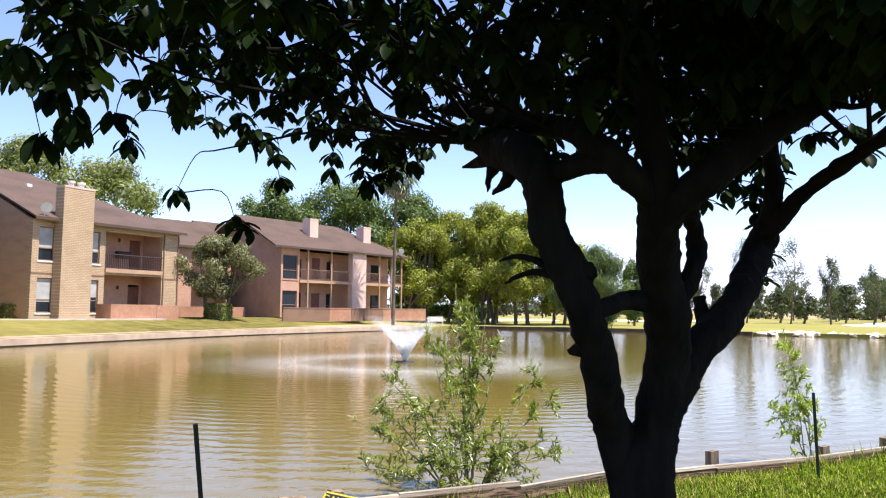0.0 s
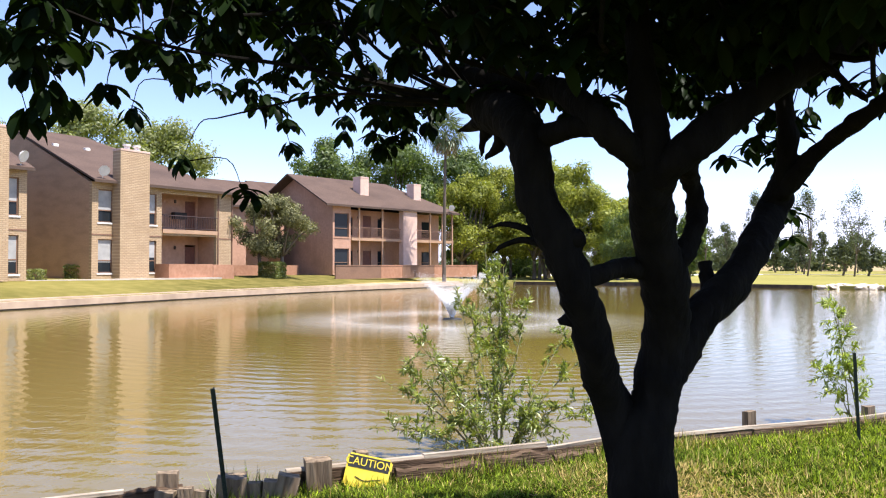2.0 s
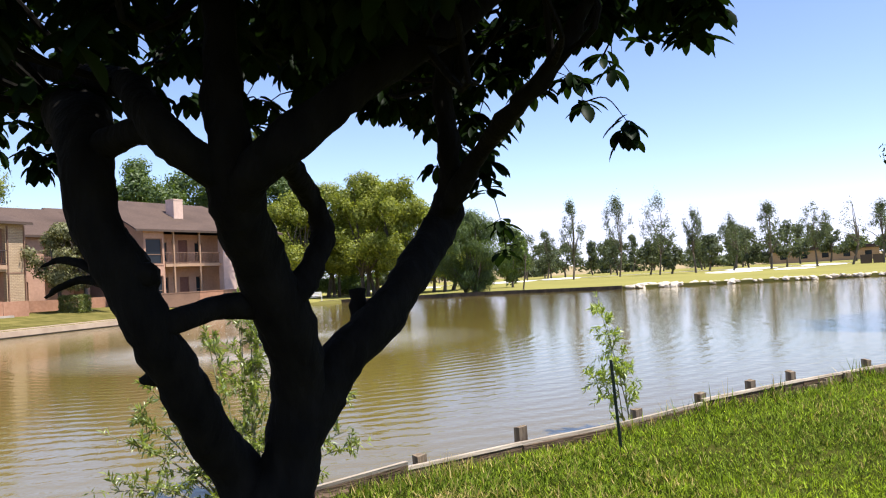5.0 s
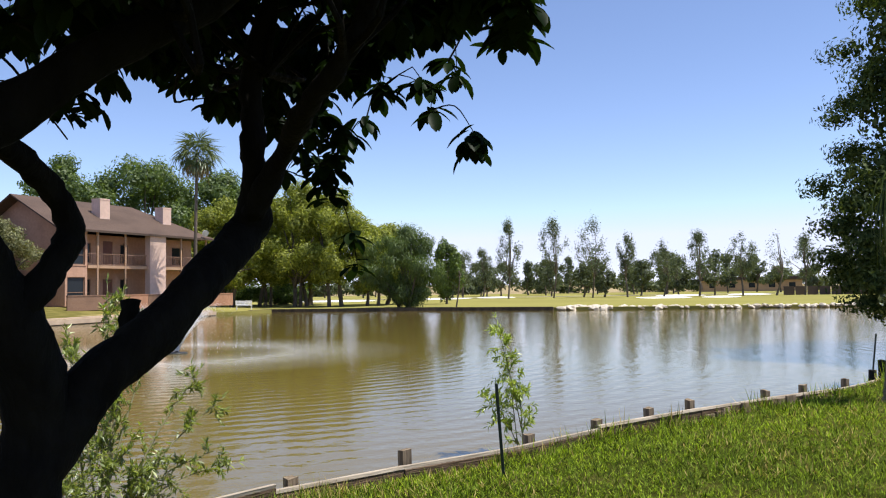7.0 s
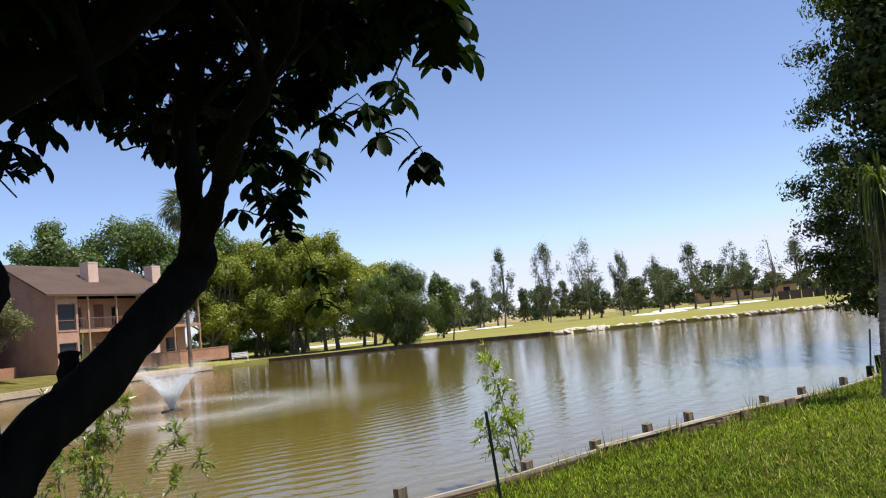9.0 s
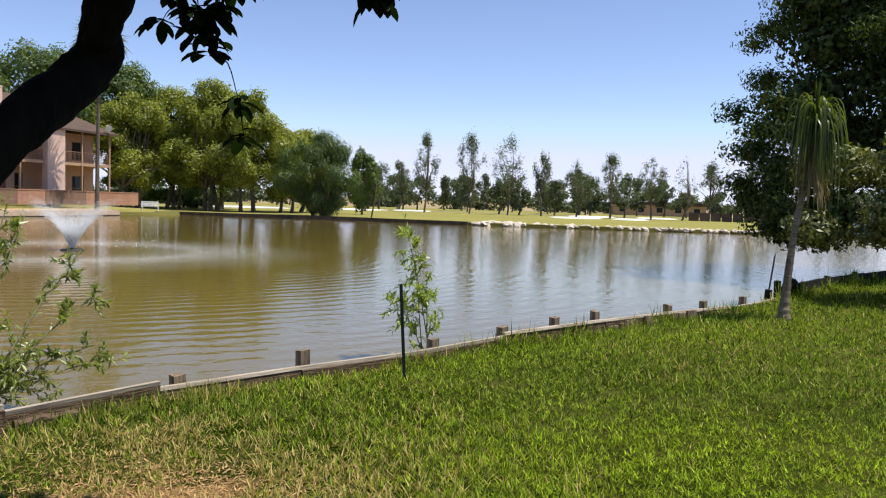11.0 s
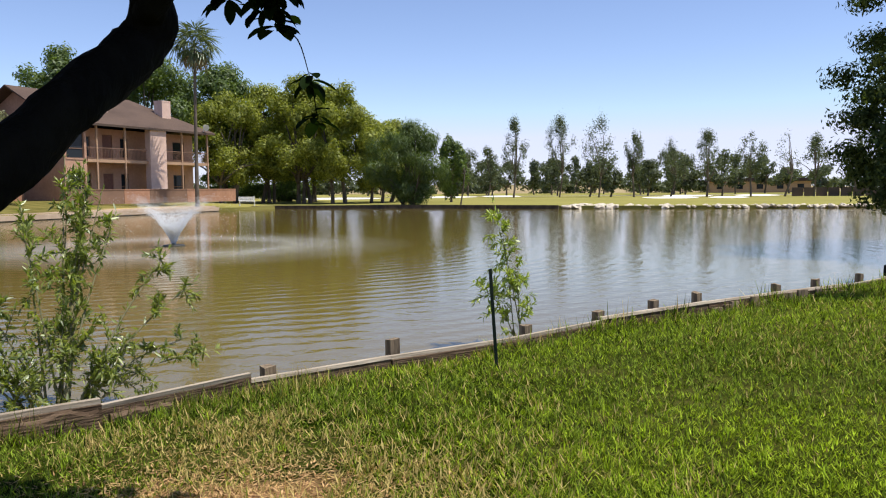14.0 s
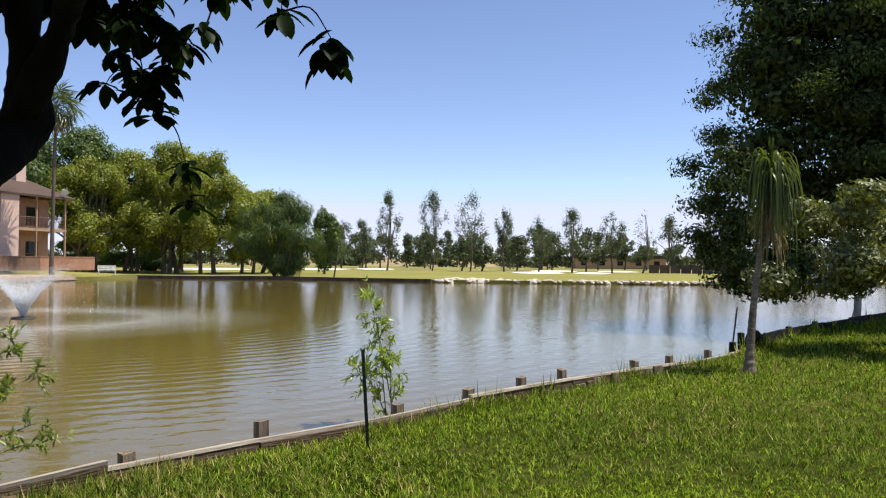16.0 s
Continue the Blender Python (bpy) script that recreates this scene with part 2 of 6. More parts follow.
GLASS = bpy.data.materials.new("dark_window_glass")
_n, _l = links_of(GLASS)
_n["Principled BSDF"].inputs["Base Color"].default_value = (0.02, 0.025, 0.03, 1)
_n["Principled BSDF"].inputs["Roughness"].default_value = 0.05
_n["Principled BSDF"].inputs["Specular IOR Level"].default_value = 0.18



def spray_white():
    """White water drops: half of the light passes through them."""
    m = bpy.data.materials.new("white_water_spray")
    n, l = links_of(m)
    p, t, mix = n["Principled BSDF"], n.new("ShaderNodeBsdfTranslucent"), n.new("ShaderNodeMixShader")
    p.inputs["Base Color"].default_value, p.inputs["Roughness"].default_value = (0.93, 0.94, 0.95, 1), 0.4
    t.inputs["Color"].default_value, mix.inputs["Fac"].default_value = (0.93, 0.94, 0.95, 1), 0.45
    l.new(p.outputs["BSDF"], mix.inputs[1]), l.new(t.outputs["BSDF"], mix.inputs[2])
    l.new(mix.outputs["Shader"], n["Material Output"].inputs["Surface"])
    return m


SPRAY = spray_white()
# Tints far below real foliage, so the crown's shade sits in the leaf colour.
LEAF_NEAR = leafy("glossy_leaf_with_shade", (0.004, 0.009, 0.0025), (0.013, 0.026, 0.007), 0.28, 0.4, 0.005)
LEAF_BUSH = leafy("fresh_narrow_leaf", (0.085, 0.12, 0.025), (0.32, 0.36, 0.08), 0.4, 0.4, 0.05)
LEAF_SAP = leafy("yellow_green_leaf", (0.15, 0.21, 0.03), (0.4, 0.46, 0.08), 0.4, 0.4, 0.05)
LEAF_OAK = leafy("olive_oak_leaf", (0.115, 0.142, 0.023), (0.36, 0.37, 0.068), 0.4, 0.5, 0.02)
LEAF_TREE = leafy("mid_green_leaf", (0.13, 0.15, 0.045), (0.27, 0.29, 0.1), 0.45, 0.5, 0.04)
LEAF_MESQ = leafy("feathery_green_leaf", (0.06, 0.095, 0.026), (0.15, 0.2, 0.056), 0.42, 0.5, 0.03)
LEAF_FAR = leafy("grey_green_leaf", (0.06, 0.075, 0.045), (0.15, 0.17, 0.1), 0.35, 0.6, 0.02)
LEAF_BIG = leafy("deep_green_leaf", (0.016, 0.032, 0.009), (0.115, 0.145, 0.042), 0.36, 0.5, 0.01)
LEAF_MAG = leafy("broad_olive_leaf", (0.07, 0.075, 0.03), (0.3, 0.29, 0.15), 0.25, 0.5, 0.015)
LEAF_FLO = leafy("dark_citrus_leaf", (0.04, 0.055, 0.015), (0.26, 0.26, 0.07), 0.25, 0.45, 0.03)
LEAF_PALM = leafy("palm_frond", (0.05, 0.075, 0.025), (0.13, 0.16, 0.06), 0.25, 0.4, 0.06)
LEAF_PONY = leafy("strap_leaf", (0.014, 0.03, 0.006), (0.16, 0.19, 0.035), 0.45, 0.35, 0.02)
LEAF_DRY = leafy("dry_palm_thatch", (0.16, 0.11, 0.05), (0.3, 0.22, 0.11), 0.2, 0.6, 0.02)
PETAL = leafy("white_petal", (0.75, 0.75, 0.7), (0.9, 0.9, 0.86), 0.3, 0.5, 0.02)
# The near-black end of the tint puts shade among the blades into their colour.
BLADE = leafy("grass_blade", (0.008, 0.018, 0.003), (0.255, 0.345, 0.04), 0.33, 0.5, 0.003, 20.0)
BLADE_LIME = leafy("fresh_grass_blade", (0.06, 0.11, 0.005), (0.43, 0.53, 0.04), 0.35, 0.5, 0.003, 20.0)
BLADE_DRY = leafy("dry_grass_blade", (0.2, 0.14, 0.045), (0.66, 0.52, 0.21), 0.25, 0.5, 0.003)
STRAW = leafy("bleached_straw", (0.24, 0.13, 0.055), (0.74, 0.49, 0.25), 0.25, 0.5, 0.003)


def lawn_material():
    m = bpy.data.materials.new("lawn_soil_and_turf_with_shade")
    n, l = links_of(m)
    p = n["Principled BSDF"]
    p.inputs["Roughness"].default_value = 1.0
    p.inputs["Specular IOR Level"].default_value = 0.0
    geo = n.new("ShaderNodeNewGeometry")
    fine, mid, wide = (n.new("ShaderNodeTexNoise") for _ in range(3))
    for t, s, d in ((fine, 35.0, 5), (mid, 1.3, 4), (wide, 0.06, 4)):
        t.inputs["Scale"].default_value, t.inputs["Detail"].default_value = s, d
        l.new(geo.outputs["Position"], t.inputs["Vector"])
    r = n.new("ShaderNodeValToRGB")
    # Near-black turf tint stands in for shade between the blades.
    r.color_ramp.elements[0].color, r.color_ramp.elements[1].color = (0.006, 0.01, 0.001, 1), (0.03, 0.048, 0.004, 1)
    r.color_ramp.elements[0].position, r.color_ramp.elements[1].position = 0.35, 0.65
    l.new(fine.outputs["Fac"], r.inputs["Fac"])
    dry = n.new("ShaderNodeMapRange")
    dry.inputs["From Min"].default_value, dry.inputs["From Max"].default_value = 0.48, 0.72
    dry.inputs["To Max"].default_value = 0.35
    l.new(mid.outputs["Fac"], dry.inputs["Value"])
    mx = n.new("ShaderNodeMixRGB")
    mx.inputs["Color2"].default_value = (0.17, 0.145, 0.045, 1)
    l.new(dry.outputs["Result"], mx.inputs["Fac"])
    l.new(r.outputs["Color"], mx.inputs["Color1"])
    far = n.new("ShaderNodeMapRange")
    far.inputs["From Min"].default_value, far.inputs["From Max"].default_value = 0.4, 0.65
    far.inputs["To Max"].default_value = 0.5
    l.new(wide.outputs["Fac"], far.inputs["Value"])
    m2 = n.new("ShaderNodeMixRGB")
    m2.inputs["Color2"].default_value = (0.29, 0.26, 0.07, 1)
    l.new(far.outputs["Result"], m2.inputs["Fac"])
    l.new(mx.outputs["Color"], m2.inputs["Color1"])
    sep = n.new("ShaderNodeSeparateXYZ")
    l.new(geo.outputs["Position"], sep.inputs[0])
    bank = n.new("ShaderNodeMapRange")
    bank.inputs["From Min"].default_value, bank.inputs["From Max"].default_value = -26, -31
    bank.inputs["To Max"].default_value = 0.75
    l.new(sep.outputs["X"], bank.inputs["Value"])
    thin = n.new("ShaderNodeMath")
    thin.operation = "MULTIPLY"
    l.new(bank.outputs["Result"], thin.inputs[0])
    l.new(mid.outputs["Fac"], thin.inputs[1])
    m4 = n.new("ShaderNodeMixRGB")
    m4.inputs["Color2"].default_value = (0.32, 0.26, 0.09, 1)
    l.new(thin.outputs[0], m4.inputs["Fac"])
    l.new(m2.outputs["Color"], m4.inputs["Color1"])
    golf = n.new("ShaderNodeMapRange")
    golf.inputs["From Min"].default_value, golf.inputs["From Max"].default_value = 62, 68
    golf.inputs["To Max"].default_value = 0.75
    l.new(sep.outputs["Y"], golf.inputs["Value"])
    m5 = n.new("ShaderNodeMixRGB")
    m5.inputs["Color2"].default_value = (0.34, 0.31, 0.1, 1)
    l.new(golf.outputs["Result"], m5.inputs["Fac"])
    l.new(m4.outputs["Color"], m5.inputs["Color1"])
    m2 = m5
    away = n.new("ShaderNodeVectorMath")
    away.operation = "DISTANCE"
    away.inputs[1].default_value = (-1.7, 4.05, 0)
    l.new(geo.outputs["Position"], away.inputs[0])
    ragged = n.new("ShaderNodeMath")
    ragged.operation = "MULTIPLY_ADD"
    ragged.inputs[1].default_value = 1.5
    l.new(mid.outputs["Fac"], ragged.inputs[0])
    l.new(away.outputs["Value"], ragged.inputs[2])
    worn = n.new("ShaderNodeMapRange")
    worn.inputs["From Min"].default_value, worn.inputs["From Max"].default_value = 1.42, 1.1
    l.new(ragged.outputs[0], worn.inputs["Value"])
    soil = n.new("ShaderNodeValToRGB")
    soil.color_ramp.elements[0].color, soil.color_ramp.elements[1].color = (0.13, 0.065, 0.03, 1), (0.46, 0.27, 0.14, 1)
    l.new(fine.outputs["Fac"], soil.inputs["Fac"])
    m3 = n.new("ShaderNodeMixRGB")
    l.new(worn.outputs["Result"], m3.inputs["Fac"])
    l.new(m2.outputs["Color"], m3.inputs["Color1"])
    l.new(soil.outputs["Color"], m3.inputs["Color2"])
    l.new(m3.outputs["Color"], p.inputs["Base Color"])
    b = n.new("ShaderNodeBump")
    b.inputs["Strength"].default_value, b.inputs["Distance"].default_value = 0.8, 0.03
    l.new(fine.outputs["Fac"], b.inputs["Height"])
    l.new(b.outputs["Normal"], p.inputs["Normal"])
    return m


LAWN = lawn_material()
DRY_FIELD = surface("dry_field_grass", (0.3, 0.23, 0.12), (0.4, 0.32, 0.18), 2, 0.95, spec=0.1)


# ---------------------------------------------------------------- mesh helpers
def link_mesh(name, bm, material, parent=None, label="", smooth=False):
    me = bpy.data.meshes.new(name)
    bm.normal_update()
    bm.to_mesh(me)
    bm.free()
    return link_data(name, me, material, parent, label, smooth)


def link_data(name, me, material, parent=None, label="", smooth=False):
    for mt in material if isinstance(material, (list, tuple)) else (material,):
        me.materials.append(mt)
    if smooth:
        me.polygons.foreach_set("use_smooth", [True] * len(me.polygons))
    ob = new(name, me)
    if parent:
        ob.parent = parent
    return tagged(ob, label)


def part(name, bm, material, parent, label="", smooth=False):
    return link_mesh(name, bm, material, parent, label, smooth)


def thing(name, label, category, group="", m=None):
    ob = new(name)
    ob.empty_display_size = 0.2
    if m is not None:
        ob.matrix_world = m
    return tagged(ob, label, category, group)


def box(bm, x0, x1, y0, y1, z0, z1):
    v = [bm.verts.new((x, y, z)) for z in (z0, z1) for x, y in ((x0, y0), (x1, y0), (x1, y1), (x0, y1))]
    for f in ((3, 2, 1, 0), (4, 5, 6, 7), (0, 1, 5, 4), (1, 2, 6, 5), (2, 3, 7, 6), (3, 0, 4, 7)):
        bm.faces.new([v[i] for i in f])
    return v


def boxes(*dims, bevel=0.0):
    bm = bmesh.new()
    for d in dims:
        box(bm, *d)
    if bevel:
        bmesh.ops.bevel(bm, geom=bm.edges[:], offset=bevel, segments=2, affect="EDGES", clamp_overlap=True)
    return bm


def smooth_line(pts, steps=5):
    """Points along a Catmull-Rom curve through pts; each may carry a radius as its fourth number."""
    p = [np.array(q, float) for q in pts]
    p = [2 * p[0] - p[1]] + p + [2 * p[-1] - p[-2]]
    out = []
    for a, b, c, d in zip(p, p[1:], p[2:], p[3:]):
        for k in range(steps):
            t = k / steps
            out.append(0.5 * (2 * b + (c - a) * t + (2 * a - 5 * b + 4 * c - d) * t * t + (3 * b - 3 * c + d - a) * t**3))
    out.append(p[-2])
    return out


def tube(bm, line, sides=8, wobble=0.0, rng=None):
    """A tapered tube along rows of x, y, z, radius, closed at both ends."""
    rings, up = [], None
    for i, q in enumerate(line):
        a, b = Vector(line[max(i - 1, 0)][:3]), Vector(line[min(i + 1, len(line) - 1)][:3])
        d = (b - a).normalized()
        if up is None:
            up = d.orthogonal().normalized()
        up = (up - d * up.dot(d)).normalized()
        side = d.cross(up)
        ring = []
        for k in range(sides):
            w = 2 * math.pi * k / sides
            r = q[3] * (1 + (wobble * (rng.random() - 0.5) if wobble else 0))
            ring.append(bm.verts.new(Vector(q[:3]) + (up * math.cos(w) + side * math.sin(w)) * r))
        rings.append(ring)
    for r0, r1 in zip(rings, rings[1:]):
        for k in range(sides):
            bm.faces.new((r0[k], r0[(k + 1) % sides], r1[(k + 1) % sides], r1[k]))
    bm.faces.new(rings[0][::-1])
    bm.faces.new(rings[-1])


def unit(v):
    return v / np.maximum(np.linalg.norm(v, axis=-1, keepdims=True), 1e-9)


def mesh_of(name, V, F, material, parent=None, label=""):
    """One mesh from vertices V and equal-sided faces F."""
    me = bpy.data.meshes.new(name)
    me.vertices.add(len(V))
    me.vertices.foreach_set("co", np.ascontiguousarray(V, dtype=np.float32).ravel())
    me.loops.add(F.size)
    me.loops.foreach_set("vertex_index", np.ascontiguousarray(F, dtype=np.int32).ravel())
    me.polygons.add(len(F))
    me.polygons.foreach_set("loop_start", np.arange(0, F.size, F.shape[1]))
    me.update(calc_edges=True)
    return link_data(name, me, material, parent, label)


def broad_leaves(name, P, D, N, L, Wd, material, parent=None, label="", bend=0.3, fold=0.16):
    """Blunt oval leaves with a midrib fold and a drooping tip."""
    n = len(P)
    D, N = unit(D), unit(N)
    S = unit(np.cross(D, N))
    N = np.cross(S, D)
    L, Wd = np.asarray(L, float)[:, None], np.asarray(Wd, float)[:, None]
    U = (0.0, 0.16, 0.42, 0.68, 0.88, 1.0)
    W = (0.03, 0.27, 0.46, 0.5, 0.33, 0.04)
    V = []
    for u, w in zip(U, W):
        c = P + D * L * u - N * L * bend * u * u
        V += [c - S * Wd * w + N * Wd * w * fold * 2, c, c + S * Wd * w + N * Wd * w * fold * 2]
    V = np.stack(V, 1).reshape(-1, 3)
    quads = np.array([[3 * i + j, 3 * i + j + 1, 3 * i + j + 4, 3 * i + j + 3] for i in range(5) for j in range(2)])
    F = ((np.arange(n) * 18)[:, None, None] + quads[None]).reshape(-1, 4)
    return mesh_of(name, V, F, material, parent, label)


def flat_leaves(name, P, D, N, L, Wd, material, parent=None, label="", widest=0.4):
    """Plain four-cornered blades, for crowns far off and for turf."""
    n = len(P)
    D, N = unit(D), unit(N)
    S = unit(np.cross(D, N))
    L, Wd = np.asarray(L, float)[:, None], np.asarray(Wd, float)[:, None]
    mid = P + D * L * widest
    V = np.stack([P, mid + S * Wd / 2, P + D * L, mid - S * Wd / 2], 1).reshape(-1, 3)
    return mesh_of(name, V, np.arange(4 * n).reshape(-1, 4), material, parent, label)


def ribbons(name, lines, width, material, parent=None, label=""):
    """Long strap leaves: each a tapering strip along a line of points."""
    V, F = [], []
    for ln in lines:
        ln = np.array(ln)
        t = unit(np.gradient(ln, axis=0))
        side = unit(np.cross(t, np.array((0, 0, 1.0)) + 0.3 * t[::-1]))
        k = len(ln)
        w = width * np.minimum(1.0, 0.5 + 2 * np.linspace(0, 1, k)) * np.minimum(1, 1.9 * (1.02 - np.linspace(0, 1, k)))
        b = len(V)
        for p, q, r in zip(ln, side, w):
            V += [p - q * r / 2, p + q * r / 2]
        F += [(b + 2 * i, b + 2 * i + 1, b + 2 * i + 3, b + 2 * i + 2) for i in range(k - 1)]
    return mesh_of(name, np.array(V), np.array(F), material, parent, label)


def leaves(name, P, D, N, L, Wd, material, parent=None, label="", fold=0.18, bend=0.15, widest=0.45):
    """Many folded leaves in one mesh: two quads each, from base P along D, with upper side N."""
    n = len(P)
    D, N = unit(D), unit(N)
    S = unit(np.cross(D, N))
    N = np.cross(S, D)
    L, Wd = np.asarray(L, float)[:, None] * np.ones((n, 1)), np.asarray(Wd, float)[:, None] * np.ones((n, 1))
    mid = P + D * L * widest
    V = np.stack([P, mid + S * Wd / 2 + N * Wd * fold, P + D * L - N * L * bend, mid - S * Wd / 2 + N * Wd * fold, mid], 1).reshape(-1, 3)
    base = (np.arange(n) * 5)[:, None]
    F = np.concatenate([base + np.array([[0, 4, 2, 1]]), base + np.array([[0, 3, 2, 4]])], 1).reshape(-1, 4)
    me = bpy.data.meshes.new(name)
    me.vertices.add(len(V))
    me.vertices.foreach_set("co", V.ravel())
    me.loops.add(F.size)
    me.loops.foreach_set("vertex_index", F.ravel())
    me.polygons.add(len(F))
    me.polygons.foreach_set("loop_start", np.arange(0, F.size, 4))
    me.update(calc_edges=True)
    return link_data(name, me, material, parent, label)


def rand_dirs(rng, n):
    return unit(rng.normal(size=(n, 3)))


def crown_points(rng, blobs, n, fill=0.45):
    """n points in a set of blobs (x, y, z, rx, ry, rz), thicker towards their skins, and the outward way of each."""
    b = np.array(blobs, float)
    w = b[:, 3] * b[:, 4] * b[:, 5]
    w = w ** 0.75
    k = rng.choice(len(b), n, p=w / w.sum())
    d = rand_dirs(rng, n)
    r = rng.random((n, 1)) ** fill * (1 + 0.1 * rng.normal(size=(n, 1)))
    return b[k, :3] + d * b[k, 3:] * r, d


def foliage(name, rng, blobs, n, size, material, parent, droop=0.3, slim=0.5, fill=0.45, label=""):
    P, out = crown_points(rng, blobs, n, fill)
    D = rng.normal(size=(n, 3)) + np.array([0, 0, -droop])
    D = unit(D - 0.75 * np.sum(D * out, 1, keepdims=True) * out)
    N = unit(out + rng.normal(size=(n, 3)) * 0.4 + np.array([0, 0, 0.35]))
    L = size * rng.uniform(0.6, 1.4, n)
    return flat_leaves(name, P, D, N, L, L * slim, material, parent, label)


def blob_cloud(rng, cx, cy, z0, z1, rx, ry, k, shape=1.0, s0=0.2, s1=0.33):
    """Blobs filling an egg between z0 and z1; shape over 1 keeps the widest part low."""
    out = []
    for _ in range(k):
        h = rng.random()
        wide = math.sin(math.pi * min(0.98, 0.12 + 0.83 * h ** (1 / shape)))
        a, r = rng.random() * 2 * math.pi, math.sqrt(rng.random()) * wide * 0.8
        s = rng.uniform(s0, s1)
        out.append((cx + rx * r * math.cos(a), cy + ry * r * math.sin(a), z0 + (z1 - z0) * (0.08 + 0.84 * h), rx * s, ry * s, (z1 - z0) * s * 0.62))
    return out


def limbs_to(bm, rng, base, blobs, r0, split, count, sides=6):
    """A trunk from base to the height split, and limbs from it into some of the blobs."""
    bx, by, bz = base
    lean = rng.normal(size=2) * 0.12
    top = (bx + lean[0] * split, by + lean[1] * split, bz + split)
    tube(bm, smooth_line([(bx, by, bz - 0.3, r0 * 1.35), (bx, by, bz + 0.15, r0 * 1.05), ((bx + top[0]) / 2 + 0.03, (by + top[1]) / 2, bz + split / 2, r0 * 0.9), (*top, r0 * 0.75)], 3), sides)
    for k in rng.choice(len(blobs), min(count, len(blobs)), replace=False):
        t = np.array(blobs[k][:3])
        f = np.array(top)
        m = f + (t - f) * 0.5 + np.array([rng.normal() * 0.2, rng.normal() * 0.2, 0.12 * np.linalg.norm(t - f)])
        tube(bm, smooth_line([(*top, r0 * 0.6), (*m, r0 * 0.36), (*t, r0 * 0.1)], 3), 5)


def tree(name, label, base, blobs, n, size, leaf, bark, r0, split, seed, count=7, droop=0.3, slim=0.5, fill=0.45, group="", trunks=1, spread=0.5):
    rng = np.random.default_rng(seed)
    t = thing(name, label, "tree", group, Matrix.Translation(base))
    rel = [(x - base[0], y - base[1], z - base[2], a, b, c) for x, y, z, a, b, c in blobs]
    for k in range(trunks):
        bm = bmesh.new()
        a = 2 * math.pi * k / max(trunks, 1) + seed
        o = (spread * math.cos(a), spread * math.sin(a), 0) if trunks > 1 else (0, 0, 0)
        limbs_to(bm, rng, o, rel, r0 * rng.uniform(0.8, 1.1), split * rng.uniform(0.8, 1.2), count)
        part("trunk", bm, bark, t, smooth=True)
    foliage("crown", rng, rel, n, size, leaf, t, droop, slim, fill)
    return t


# ---------------------------------------------------------------- ground and pond
FOUNT = (-12.1, 23.8)
NEAR = [(-13.0, -6.0), (-9.0, -1.2), (-6.0, 2.4), (-5.45, 3.07), (-4.75, 3.95), (-4.0, 4.75), (-3.25, 5.6), (-2.6, 6.55), (-1.7, 7.5), (-0.8, 8.35), (0.2, 9.6),
        (1.6, 11.03), (2.6, 11.95), (3.9, 13.0), (4.75, 13.9), (7.0, 16.9), (8.9, 19.0), (13.0, 23.3)]
FAR = [(24, 33), (40, 46), (58, 60), (66, 76), (56, 80), (43, 75.5), (35, 71), (21, 67), (11, 66.3), (0, 66.8), (-9, 69.5), (-18, 70), (-26, 70.5), (-27.2, 67), (-29.0, 58),
       (-30.4, 50), (-31.4, 42), (-31.6, 34), (-31.3, 28), (-30.9, 22), (-31, 8), (-29, -8), (-24, -14), (-17, -11)]
OUTLINE = NEAR + FAR
CENTRE = np.array((-5.0, 34.0))


def bank_height(x, y, near):
    """Height of the ground: the level lawn near by, the raised bank with the houses, the golf course beyond."""
    if near:
        return 0.0
    west = min(1.0, max(0.0, (-x - 30.0) / 7.0)) * min(1.0, max(0.0, (80 - y) / 12.0))
    return 0.02 + 0.78 * west + 0.12 * min(1.0, max(0.0, (y - 70) / 30))


def densify(pts, step):
    out = []
    for (x0, y0), (x1, y1) in zip(pts, pts[1:] + pts[:1]):
        k = max(1, int(math.hypot(x1 - x0, y1 - y0) / step))
        out += [(x0 + (x1 - x0) * i / k, y0 + (y1 - y0) * i / k) for i in range(k)]
    return out


def is_near(x, y):
    """On the camera's side of the pond."""
    return y < x + 10.5 and y < 1.05 * x + 12 and x > -16 or y < 8.0 + 0.9 * x


def dip(x, y):
    """The lawn falls a little towards the timber wall."""
    d = (x - y + 9.2) / 1.414
    return -0.1 * max(0.0, min(1.0, 1.0 - (d - 0.1) / 1.1)) * (1.0 if x < 2.4 else max(0.0, 1 - (x - 2.4) / 2))


